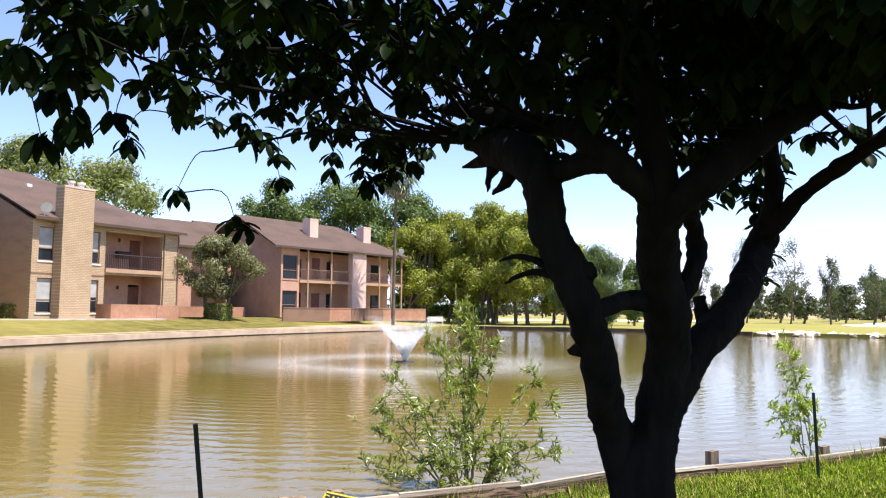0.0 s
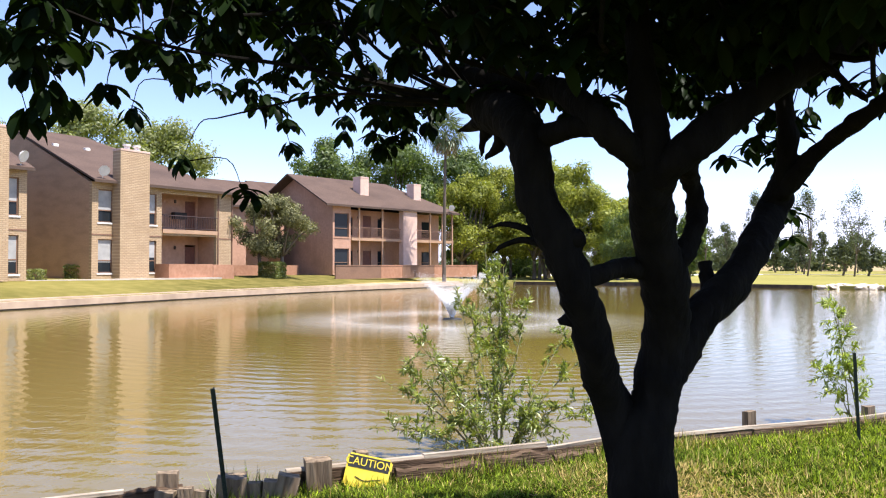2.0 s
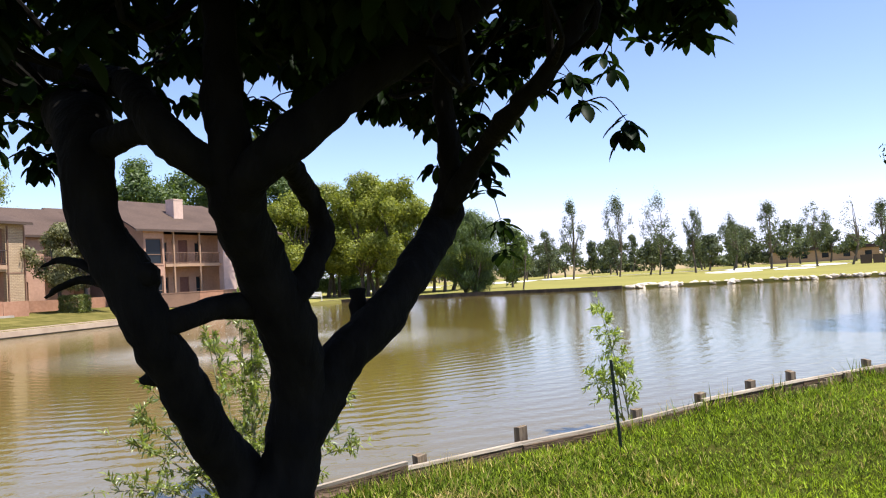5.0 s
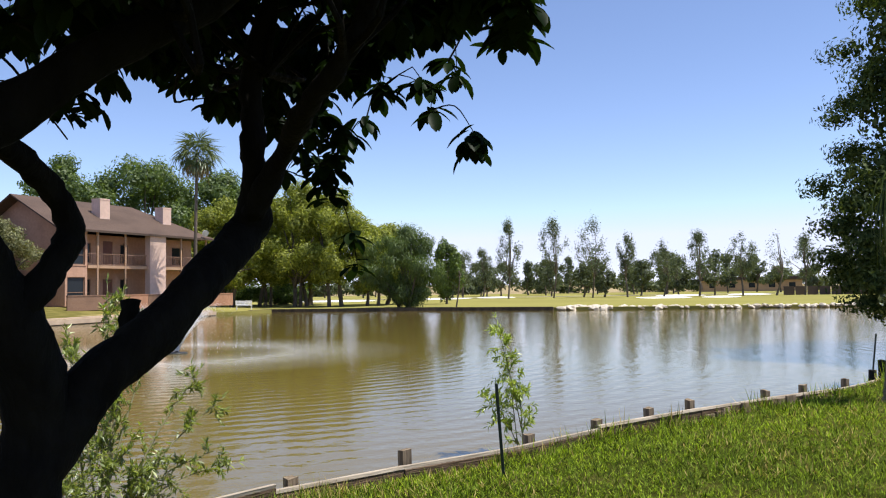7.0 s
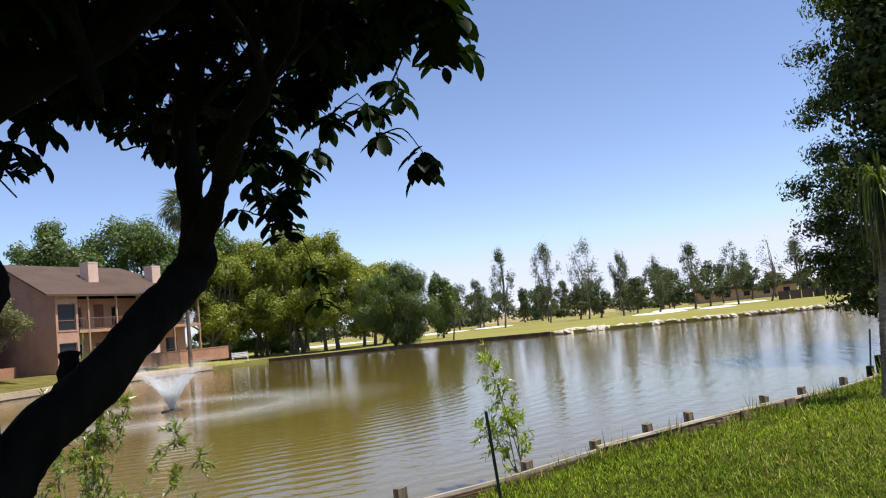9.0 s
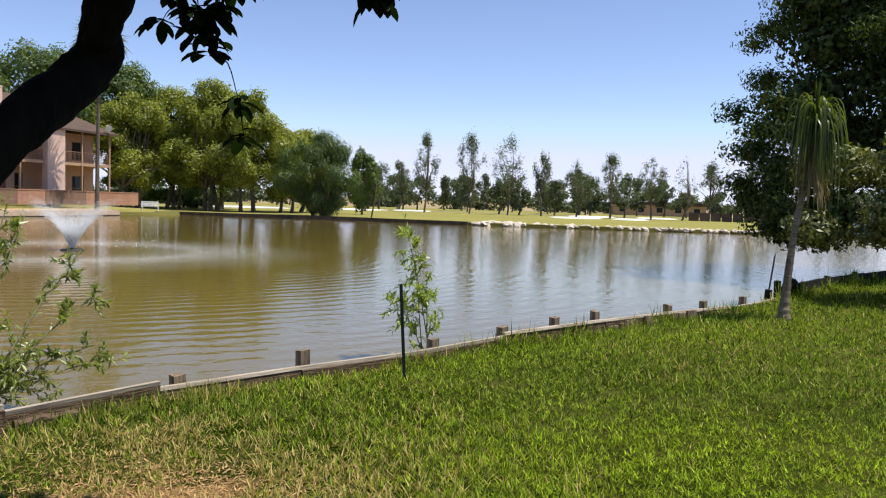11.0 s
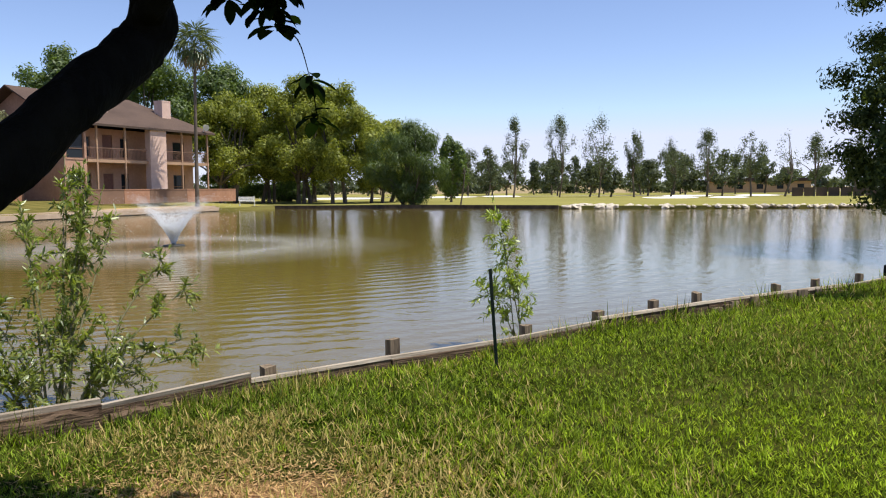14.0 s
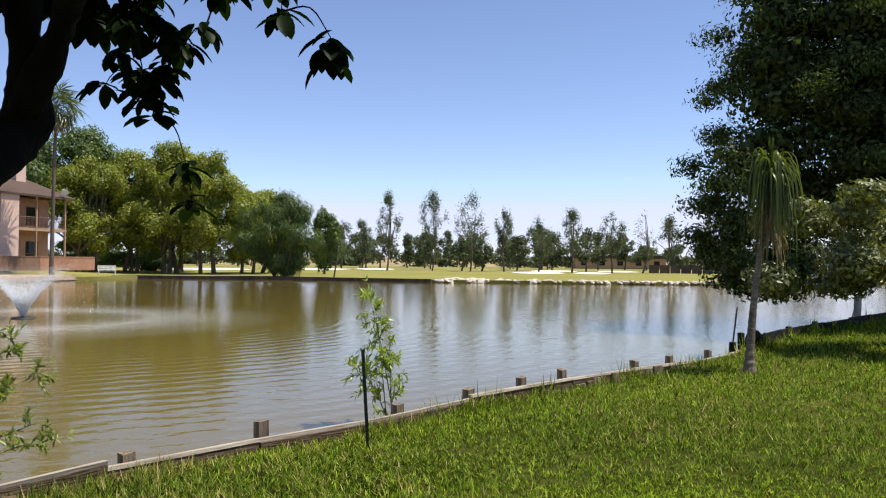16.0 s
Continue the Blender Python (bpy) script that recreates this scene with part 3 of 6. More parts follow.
def make_ground():
    ring = densify(OUTLINE, 1.2)
    scales = [1.0, 1.006, 1.015, 1.03, 1.05, 1.08, 1.12, 1.17, 1.25, 1.36, 1.55, 1.8, 2.2, 3.0, 5.0, 10.0, 25.0, 60.0]
    rows, faces, n = [], [], len(ring)
    for x, y in ring:                                     # the pond's side, under the water
        rows.append((x, y, -1.2))
    for s in scales:
        for x, y in ring:
            nx, ny = CENTRE + (np.array((x, y)) - CENTRE) * s
            near = is_near(nx, ny)
            z = bank_height(nx, ny, near) + (dip(nx, ny) if near else 0)
            if not near and s <= 1.03:
                z = min(z, 0.0 + (s - 1) * 14)
            if s == 1.0 and near:
                z -= 0.05
            rows.append((nx, ny, z))
    for k in range(len(scales)):
        for i in range(n):
            j = (i + 1) % n
            faces.append((k * n + i, k * n + n + i, k * n + n + j, k * n + j))
    rows.append((*CENTRE, -1.5))
    for i in range(n):
        faces.append((i, (i + 1) % n, len(rows) - 1))
    me = bpy.data.meshes.new("ground")
    me.from_pydata(rows, [], faces)
    me.update()
    bm = bmesh.new()
    bm.from_mesh(me)
    bmesh.ops.recalc_face_normals(bm, faces=bm.faces[:])
    bm.to_mesh(me)
    bm.free()
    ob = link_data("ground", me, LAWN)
    tagged(ob, "mown green lawn with straw-coloured patches round the pond", "lawn", kind="structure")
    bm = bmesh.new()
    bm.faces.new([bm.verts.new((x, y, WATER)) for x, y in OUTLINE])
    bmesh.ops.triangulate(bm, faces=bm.faces[:])
    ob = link_mesh("water", bm, water_material(*FOUNT))
    tagged(ob, "murky brown pond water with light ripples", "pond", kind="structure")


make_ground()


# ---------------------------------------------------------------- houses
def frame_of(p0, p1, z):
    """x along the facade from p0 to p1, y into the house, z up."""
    u = Vector((p1[0] - p0[0], p1[1] - p0[1], 0)).normalized()
    v = Vector((-u.y, u.x, 0))
    m = Matrix.Identity(4)
    for i in range(3):
        m[i][0], m[i][1] = u[i], v[i]
    m.translation = (*p0, z)
    return m


def wall_mesh(x0, x1, z0, z1, y0, y1, holes=()):
    """A wall from x0 to x1 and y0 to y1 thick, with rectangular openings (x0, x1, z0, z1) right through it."""
    xs = sorted({x0, x1, *[h[0] for h in holes], *[h[1] for h in holes]})
    zs = sorted({z0, z1, *[h[2] for h in holes], *[h[3] for h in holes]})
    bm = bmesh.new()
    for a, b in zip(xs, xs[1:]):
        for c, d in zip(zs, zs[1:]):
            if not any(h[0] <= a and b <= h[1] and h[2] <= c and d <= h[3] for h in holes):
                box(bm, a, b, y0, y1, c, d)
    bmesh.ops.remove_doubles(bm, verts=bm.verts[:], dist=1e-4)
    inner = [f for f in bm.faces if len([g for g in bm.faces if g is not f and (g.calc_center_median() - f.calc_center_median()).length < 1e-4])]
    bmesh.ops.delete(bm, geom=inner, context="FACES")
    return bm


def window(parent, x0, x1, z0, z1, y, blind=0.6, frame_m=None):
    """A sash window in an opening: frame, sill, glass and a half-drawn blind."""
    w = thing("window", "", "", "", None)
    w.parent = parent
    f, fm = 0.06, frame_m or TRIM
    part("window_frame", boxes((x0, x0 + f, y, y + 0.08, z0, z1), (x1 - f, x1, y, y + 0.08, z0, z1), (x0, x1, y, y + 0.08, z1 - f, z1), (x0, x1, y, y + 0.08, z0, z0 + f),
                               (x0, x1, y - 0.01, y + 0.06, z0 + (z1 - z0) * 0.37 - 0.03, z0 + (z1 - z0) * 0.37 + 0.03)), fm, w)
    part("window_sill", boxes((x0 - 0.08, x1 + 0.08, y - 0.14, y + 0.06, z0 - 0.1, z0)), STUCCO if frame_m else WHITE_M, w)
    part("pane", boxes((x0 + f, x1 - f, y + 0.03, y + 0.045, z0 + f, z1 - f)), GLASS, w)
    if blind:
        part("blind", boxes((x0 + f, x1 - f, y + 0.012, y + 0.025, z1 - f - (z1 - z0) * blind, z1 - f)), BLIND, w, "pale drawn blind")
    return w


def gable_roof(parent, x0, x1, y0, y1, ze, zr, hip_left=0.0, hip_right=0.0, material=None, thick=0.12):
    ym = (y0 + y1) / 2
    bm = bmesh.new()
    for dz, flip in ((thick, False), (0.0, True)):
        c = [bm.verts.new(p) for p in ((x0, y0, ze + dz), (x1, y0, ze + dz), (x1, y1, ze + dz), (x0, y1, ze + dz), (x0 + hip_left, ym, zr + dz), (x1 - hip_right, ym, zr + dz))]
        fs = [(0, 1, 5, 4), (2, 3, 4, 5), (1, 2, 5), (3, 0, 4)]
        for f in fs:
            if len(f) == 3 and ((f[0] == 1 and hip_right == 0) or (f[0] == 3 and hip_left == 0)):
                continue
            bm.faces.new([c[i] for i in (f[::-1] if flip else f)])
        if not flip:
            topv = c
        else:
            for i, j in ((0, 1), (1, 2), (2, 3), (3, 0)):
                if (i == 1 and hip_right == 0) or (i == 3 and hip_left == 0):
                    k = 5 if i == 1 else 4
                    bm.faces.new((c[i], c[k], topv[k], topv[i]))
                    bm.faces.new((c[k], c[j], topv[j], topv[k]))
                else:
                    bm.faces.new((c[i], c[j], topv[j], topv[i]))
    bmesh.ops.recalc_face_normals(bm, faces=bm.faces[:])
    r = part("roof", bm, material or SHINGLE, parent, "brown shingle roof")
    part("fascia", boxes((x0, x1, y0 - 0.04, y0 + 0.0, ze - 0.06, ze + thick - 0.06)), FASCIA, r)
    return r


def gable_wall(parent, x0, x1, y0, y1, ze, zr, material, name="gable_wall"):
    bm = bmesh.new()
    ym = (y0 + y1) / 2
    prof = [(y0, 0), (y1, 0), (y1, ze), (ym, zr), (y0, ze)]
    a = [bm.verts.new((x0, y, z)) for y, z in prof]
    b = [bm.verts.new((x1, y, z)) for y, z in prof]
    bm.faces.new(a), bm.faces.new(b[::-1])
    for i in range(5):
        j = (i + 1) % 5
        bm.faces.new((a[i], b[i], b[j], a[j]))
    bmesh.ops.recalc_face_normals(bm, faces=bm.faces[:])
    return part(name, bm, material, parent)


def railing(parent, x0, x1, y, z0, z1, material, step=0.14):
    r = part("railing", boxes((x0, x1, y - 0.03, y + 0.03, z1 - 0.06, z1), (x0, x1, y - 0.02, y + 0.02, z0, z0 + 0.04)), material, parent)
    k = int((x1 - x0) / step)
    for i in range(1, k):
        x = x0 + (x1 - x0) * i / k
        if i == 1:
            first = part("baluster", boxes((-0.012, 0.012, -0.012, 0.012, z0 + 0.03, z1 - 0.05)), material, r)
            ob = first
        else:
            ob = new("baluster", first.data)
            ob.parent = r
        ob.location = (x, y, 0)
    return r


def chimney(parent, x0, x1, y0, y1, z0, z1, material, pots=2):
    c = part("chimney", boxes((x0, x1, y0, y1, z0, z1)), material, parent)
    part("chimney_cap", boxes((x0 - 0.02, x1 + 0.02, y0 - 0.02, y1 + 0.02, z1 - 0.1, z1 + 0.03), bevel=0.015), WHITE_STUCCO, c)
    for i in range(pots):
        xm = x0 + (x1 - x0) * (i + 1) / (pots + 1)
        bm = bmesh.new()
        tube(bm, [(xm, (y0 + y1) / 2, z1, 0.17), (xm, (y0 + y1) / 2, z1 + 0.22, 0.17), (xm, (y0 + y1) / 2, z1 + 0.25, 0.24), (xm, (y0 + y1) / 2, z1 + 0.36, 0.24)], 10)
        part("flue_pot", bm, WHITE_M, c)
    return c


def house_a(name, label, p0, p1, z, mirror=False):
    """Two-storey brick house: window strip, big chimney, recessed balcony, walled terrace, hipped roof."""
    m = frame_of(p0, p1, z)
    if mirror:
        m = m @ Matrix.Diagonal((-1, 1, 1, 1))
    h = thing(name, label, "apartment house")
    E, R, L, DEP = 5.72, 9.6, 10.8, 17.0
    wins = [(0.42, 1.4, 3.35, 5.3), (0.42, 1.4, 0.35, 2.35), (3.85, 4.5, 3.35, 5.3), (3.85, 4.5, 0.35, 2.35)]
    bal = [(4.9, 9.4, 3.12, 5.4), (4.9, 9.4, 0.0, 2.72)]
    part("wall", wall_mesh(0, L, 0, E, 0, 0.25, wins + bal), BRICK_M, h)
    for i, w in enumerate(wins):
        window(h, *w, 0.1, (0.6, 0.66, 0.62, 0.5)[i])
    gable_wall(h, 0.003, 0.25, 0.25, DEP, E, R, SIDING)
    part("end_wall", boxes((L - 0.25, L - 0.003, 0.25, DEP, 0, E)), SIDING, h)
    part("back_wall", boxes((0.25, L - 0.25, DEP - 0.25, DEP - 0.003, 0, E)), SIDING, h)
    part("balcony_back_wall", wall_mesh(4.7, 9.6, 0, E - 0.05, 1.9, 2.05, [(5.15, 6.2, 3.5, 5.05), (5.15, 6.2, 0.3, 2.3), (8.3, 9.2, 3.15, 5.2), (8.3, 9.2, 0.02, 2.2)]), STUCCO, h)
    window(h, 5.15, 6.2, 3.5, 5.05, 1.95, 0.8)
    window(h, 5.15, 6.2, 0.3, 2.3, 1.95, 0.0)
    for z0 in (3.15, 0.02):
        d = part("door", boxes((8.32, 9.18, 1.95, 2.0, z0, z0 + 2.04)), DOOR_M, h)
        part("door_knob", boxes((8.4, 8.46, 1.9, 1.95, z0 + 0.95, z0 + 1.01), bevel=0.01), METAL_M, d)
        part("balcony_lamp", boxes((7.35, 7.5, 1.78, 1.9, z0 + 1.85, z0 + 2.1), bevel=0.03), METAL_M, h)
    part("grill", boxes((6.9, 7.9, 1.2, 1.6, 3.9, 4.35), (6.95, 7.0, 1.25, 1.3, 3.15, 3.9), (7.8, 7.85, 1.25, 1.3, 3.15, 3.9), bevel=0.02), DARK, h, "dark covered grill on the balcony")
    for x in (4.72, 9.42):
        part("balcony_side", boxes((x, x + 0.16, 0.25, 1.9, 0, E - 0.05)), STUCCO, h)
    part("balcony_floor", boxes((4.9, 9.4, -0.12, 1.9, 2.86, 3.12)), POST_M, h)
    railing(h, 4.9, 9.4, -0.06, 3.2, 4.05, METAL_M)
    part("terrace_wall", boxes((4.4, 7.9, -1.35, -1.2, -0.2, 0.88), (7.93, 9.75, -1.35, -1.2, -0.2, 0.85), (4.4, 4.55, -1.2, 0, -0.2, 0.88), (9.6, 9.75, -1.2, 0, -0.2, 0.85)), TERRACOTTA, h, "terracotta stucco terrace wall")
    for x0, x1 in ((0.0, 4.9), (9.4, L)):
        part("band", boxes((x0, x1, -0.02, 0, 2.58, 2.66)), TRIM, h)
    chimney(h, 1.35, 3.4, -0.75, 0.0, 0.0, 7.75, BRICK_M)
    for x in (1.48, 9.48, 10.72):
        part("downpipe", boxes((x, x + 0.08, -0.08, 0, 0, 5.6)), TRIM, h)
    gable_roof(h, -0.15, L + 0.3, -0.45, DEP + 0.3, E, R, 0, 6.0)
    for i, x in enumerate((0.8, 3.0, 5.2)):
        part("roof_vent", boxes((x, x + 0.36, 5.2, 5.5, 8.1, 8.5), bevel=0.03), WHITE_M, h)
    dish = bmesh.new()
    tube(dish, [(0.5, -0.25, 5.85, 0.03), (0.5, -0.3, 6.3, 0.03)], 6)
    tube(dish, [(0.45, -0.5, 6.35, 0.32), (0.5, -0.38, 6.4, 0.26), (0.55, -0.3, 6.45, 0.05)], 14)
    part("satellite_dish", dish, WHITE_M, h, "white satellite dish on the eave")
    h.matrix_world = m
    return h


def house_b(name, label, p0, p1, z):
    """Two-storey pink stucco house with porches on posts, a pale pier, two chimneys and a board fence."""
    h = thing(name, label, "apartment house")
    E, R, L, DEP = 5.72, 7.9, 15.3, 9.5
    part("wall", wall_mesh(0, 2.0, 0, E, 0, 0.25, [(0.2, 1.8, 3.15, 5.15), (0.2, 1.8, 0.35, 2.2)]), STUCCO, h)
    window(h, 0.2, 1.8, 3.15, 5.15, 0.1, 0.0, TRIM)
    window(h, 0.2, 1.8, 0.35, 2.2, 0.1, 0.0, TRIM)
    gable_wall(h, 0.003, 0.25, 0.25, DEP, E, R + 0.6, STUCCO)
    holes = [(3.0, 3.9, 3.4, 5.0), (5.1, 6.1, 3.15, 5.2), (6.9, 7.7, 3.4, 5.0), (3.0, 3.9, 0.4, 2.1), (5.1, 6.1, 0.02, 2.1), (6.9, 7.7, 0.4, 2.1),
             (10.6, 11.5, 3.15, 5.2), (12.8, 14.2, 3.4, 5.0), (10.6, 11.5, 0.02, 2.1), (12.8, 14.2, 0.4, 2.1)]
    part("porch_back_wall", wall_mesh(1.8, L, 0, E - 0.05, 1.8, 2.0, holes), STUCCO, h)
    for k, (x0, x1, z0, z1) in enumerate(holes):
        if z1 - z0 > 1.95:
            part("door", boxes((x0 + 0.02, x1 - 0.02, 1.86, 1.92, z0, z1 - 0.02)), DOOR_M if k != 6 else DARK, h)
        else:
            window(h, x0, x1, z0, z1, 1.85, 0.0, TRIM)
    part("porch_side", boxes((1.8, 2.0, 0.25, 1.8, 0, E - 0.05)), STUCCO, h)
    part("end_wall", boxes((L - 0.25, L - 0.003, 2.0, DEP, 0, E)), STUCCO, h)
    part("back_wall", boxes((0.25, L - 0.25, DEP - 0.2, DEP, 0, E)), STUCCO, h)
    part("pier", boxes((8.05, 9.85, -0.35, 0.2, -0.1, E - 0.02)), WHITE_STUCCO, h, "pale stucco pier between the porches")
    for x0, x1 in ((2.0, 8.05), (9.85, L)):
        part("porch_floor", boxes((x0, x1, -0.1, 1.8, 2.9, 3.14)), POST_M, h)
        railing(h, x0 + 0.05, x1 - 0.05, -0.02, 3.2, 4.05, TRIM)
    for x in (2.9, 5.67, 11.95, 13.7, 15.15):
        part("porch_post", boxes((x - 0.07, x + 0.07, -0.13, 0.01, 0, E), bevel=0.01), POST_M, h)
    for x in (4.4, 7.2, 11.9):
        for z0 in (4.9, 1.9):
            part("porch_lamp", boxes((x, x + 0.14, 1.66, 1.8, z0, z0 + 0.22), bevel=0.03), METAL_M, h)
    for x0, x1, mt in ((-1.7, 3.3, TRIM), (3.33, 5.9, TERRACOTTA), (5.93, 10.0, TRIM), (10.03, 16.2, TERRACOTTA)):
        part("fence_panel", boxes((x0, x1, -2.3, -2.2, -0.3, 0.8), (x0, x1, -2.33, -2.17, 0.74, 0.82)), mt, h)
    chimney(h, 4.65, 5.65, 1.65, 2.6, 6.0, 8.62, WHITE_STUCCO, 0)
    chimney(h, 11.55, 12.55, 1.65, 2.6, 6.0, 8.5, WHITE_STUCCO, 0)
    gable_roof(h, -1.1, L + 0.45, -0.5, DEP + 0.3, E, R + 0.6, 0, 5.0)
    dish = bmesh.new()
    tube(dish, [(L - 1.0, -0.3, 5.6, 0.03), (L - 0.9, -0.45, 6.2, 0.03)], 6)
    tube(dish, [(L - 0.95, -0.72, 6.25, 0.3), (L - 0.9, -0.6, 6.3, 0.25), (L - 0.85, -0.5, 6.32, 0.05)], 14)
    part("satellite_dish", dish, WHITE_M, h, "white satellite dish at the eave")
    h.matrix_world = frame_of(p0, p1, z)
    return h


def house_c(name, label, p0, p1, z, L=7.0, R=8.0):
    """Plainer stucco wing with a gable end and a porch, half hidden by trees."""
    h = thing(name, label, "apartment house")
    E, DEP = 5.5, 9.0
    holes = [(1.0, 1.9, 3.2, 5.0), (1.0, 1.9, 0.4, 2.2), (3.2, 6.6, 3.1, 5.2), (3.2, 6.6, 0.0, 2.65)]
    part("wall", wall_mesh(0, L, 0, E, 0, 0.25, holes), STUCCO, h)
    window(h, 1.0, 1.9, 3.2, 5.0, 0.1, 0.0, TRIM), window(h, 1.0, 1.9, 0.4, 2.2, 0.1, 0.4, TRIM)
    part("porch_back_wall", boxes((3.0, 6.8, 1.6, 1.8, 0, E - 0.05)), STUCCO, h)
    part("porch_floor", boxes((3.2, 6.6, -0.1, 1.6, 2.86, 3.1)), POST_M, h)
    part("door", boxes((5.3, 6.2, 1.52, 1.59, 3.12, 5.1)), DOOR_M, h)
    railing(h, 3.2, 6.6, -0.05, 3.18, 4.0, TRIM)
    gable_wall(h, 0.003, 0.25, 0.25, DEP, E, R, STUCCO)
    part("end_wall", boxes((L - 0.25, L - 0.003, 0.25, DEP, 0, E)), STUCCO, h)
    part("fence_panel", boxes((0.5, L, -2.0, -1.9, -0.3, 0.8)), TERRACOTTA, h)
    gable_roof(h, -0.3, L + 0.3, -0.45, DEP + 0.3, E, R)
    h.matrix_world = frame_of(p0, p1, z)
    return h


BASE = 0.8
A0, A1 = (-38.87, 32.43), (-37.41, 43.14)
B0, B1 = (-36.2, 54.29), (-32.08, 68.17)
house_a("apartment_house", "two-storey buff brick apartment house with hipped brown shingle roof", A0, A1, BASE)
house_a("apartment_house", "two-storey buff brick apartment house seen at its end and chimney", (-37.6, 27.2), (-36.14, 37.9), BASE, mirror=True)
house_c("apartment_house", "pink stucco apartment wing with gable end, half behind a tree", (-43.0, 47.5), (-41.0, 54.2), BASE)
house_c("apartment_house", "pink stucco apartment wing with a high gable, set back", (-43.05, 56.1), (-41.05, 62.6), BASE, 6.8, 8.45)
house_b("apartment_house", "two-storey pink stucco apartment house with porches and two chimneys", B0, B1, BASE)

# ---------------------------------------------------------------- kerb and wall round the pond
def strip(pts, w0, w1, z0, z1, name, label, material, side=1):
    """A kerb of rectangular section along a line; w0 and w1 are its offsets to the left of the line."""
    bm = bmesh.new()
    rows = []
    for i, p in enumerate(pts):
        a, b = Vector((*pts[max(i - 1, 0)], 0)), Vector((*pts[min(i + 1, len(pts) - 1)], 0))
        d = (b - a).normalized()
        nrm = Vector((-d.y, d.x, 0)) * side
        q = Vector((*p, 0))
        rows.append([bm.verts.new(q + nrm * w + Vector((0, 0, z))) for w, z in ((w0, z0), (w1, z0), (w1, z1), (w0, z1))])
    for r, s in zip(rows, rows[1:]):
        for k in range(4):
            bm.faces.new((r[k], r[(k + 1) % 4], s[(k + 1) % 4], s[k]))
    bm.faces.new(rows[0]), bm.faces.new(rows[-1][::-1])
    bmesh.ops.recalc_face_normals(bm, faces=bm.faces[:])
    ob = link_mesh(name, bm, material)
    return tagged(ob, label, kind="structure")


WET = surface("wet_dark_concrete", (0.05, 0.04, 0.03), (0.1, 0.08, 0.06), 3, 0.6)
PAVING = surface("tan_paving", (0.46, 0.34, 0.24), (0.56, 0.43, 0.31), 2, 0.95, 0.3, 20)
WEST = [p for p in FAR if p[0] < -26.5 and p[1] > -5 and p[1] < 68][::-1]
strip(densify(WEST, 2.0)[: -int(1 + math.dist(WEST[0], WEST[-1]) / 2.0)], -0.1, 0.25, -0.19, 0.1, "kerb", "pale concrete kerb along the far bank", PAVING)
strip(densify(WEST, 2.0)[: -int(1 + math.dist(WEST[0], WEST[-1]) / 2.0)], -0.06, 0.25, -0.8, -0.192, "kerb_base", "wet dark foot of the kerb at the waterline", WET)
strip(densify(WEST, 2.0)[: -int(1 + math.dist(WEST[0], WEST[-1]) / 2.0)], 0.25, 1.5, -0.1, 0.19, "pavement", "tan paved edge along the bank", PAVING)

NORTH = [(-27.2, 67.6), (-26.3, 70.3), (-18, 69.9), (-9, 69.4), (-0.3, 66.75)]
EDGE_M = surface("dark_wet_edging_board", (0.05, 0.038, 0.026), (0.12, 0.09, 0.06), 3, 0.9, 0.4, 20)
strip(densify(NORTH, 2.0)[: -int(1 + math.dist(NORTH[0], NORTH[-1]) / 2.0)] + [NORTH[-1]], -0.12, 0.06, -0.8, 0.06, "edging", "dark timber edging along the far shore", EDGE_M, -1)
LINE_M = surface("faded_yellow_kerb_paint", (0.5, 0.36, 0.12), (0.64, 0.48, 0.2), 3, 0.9, c=(0.42, 0.33, 0.2))
strip(densify(WEST, 2.0)[: -int(1 + math.dist(WEST[0], WEST[-1]) / 2.0)], 1.5, 1.72, -0.1, 0.25, "trim", "faded yellow painted edge of the paving", LINE_M)
strip([(-41.2, 6.0), (-39.4, 19.0), (-37.7, 31.4), (-36.5, 40.5)], -0.5, 0.5, 0.3, 0.81, "path", "pale concrete footpath before the houses", CONCRETE)

# ---------------------------------------------------------------- near tree
TC = np.array((-1.85, 2.2))


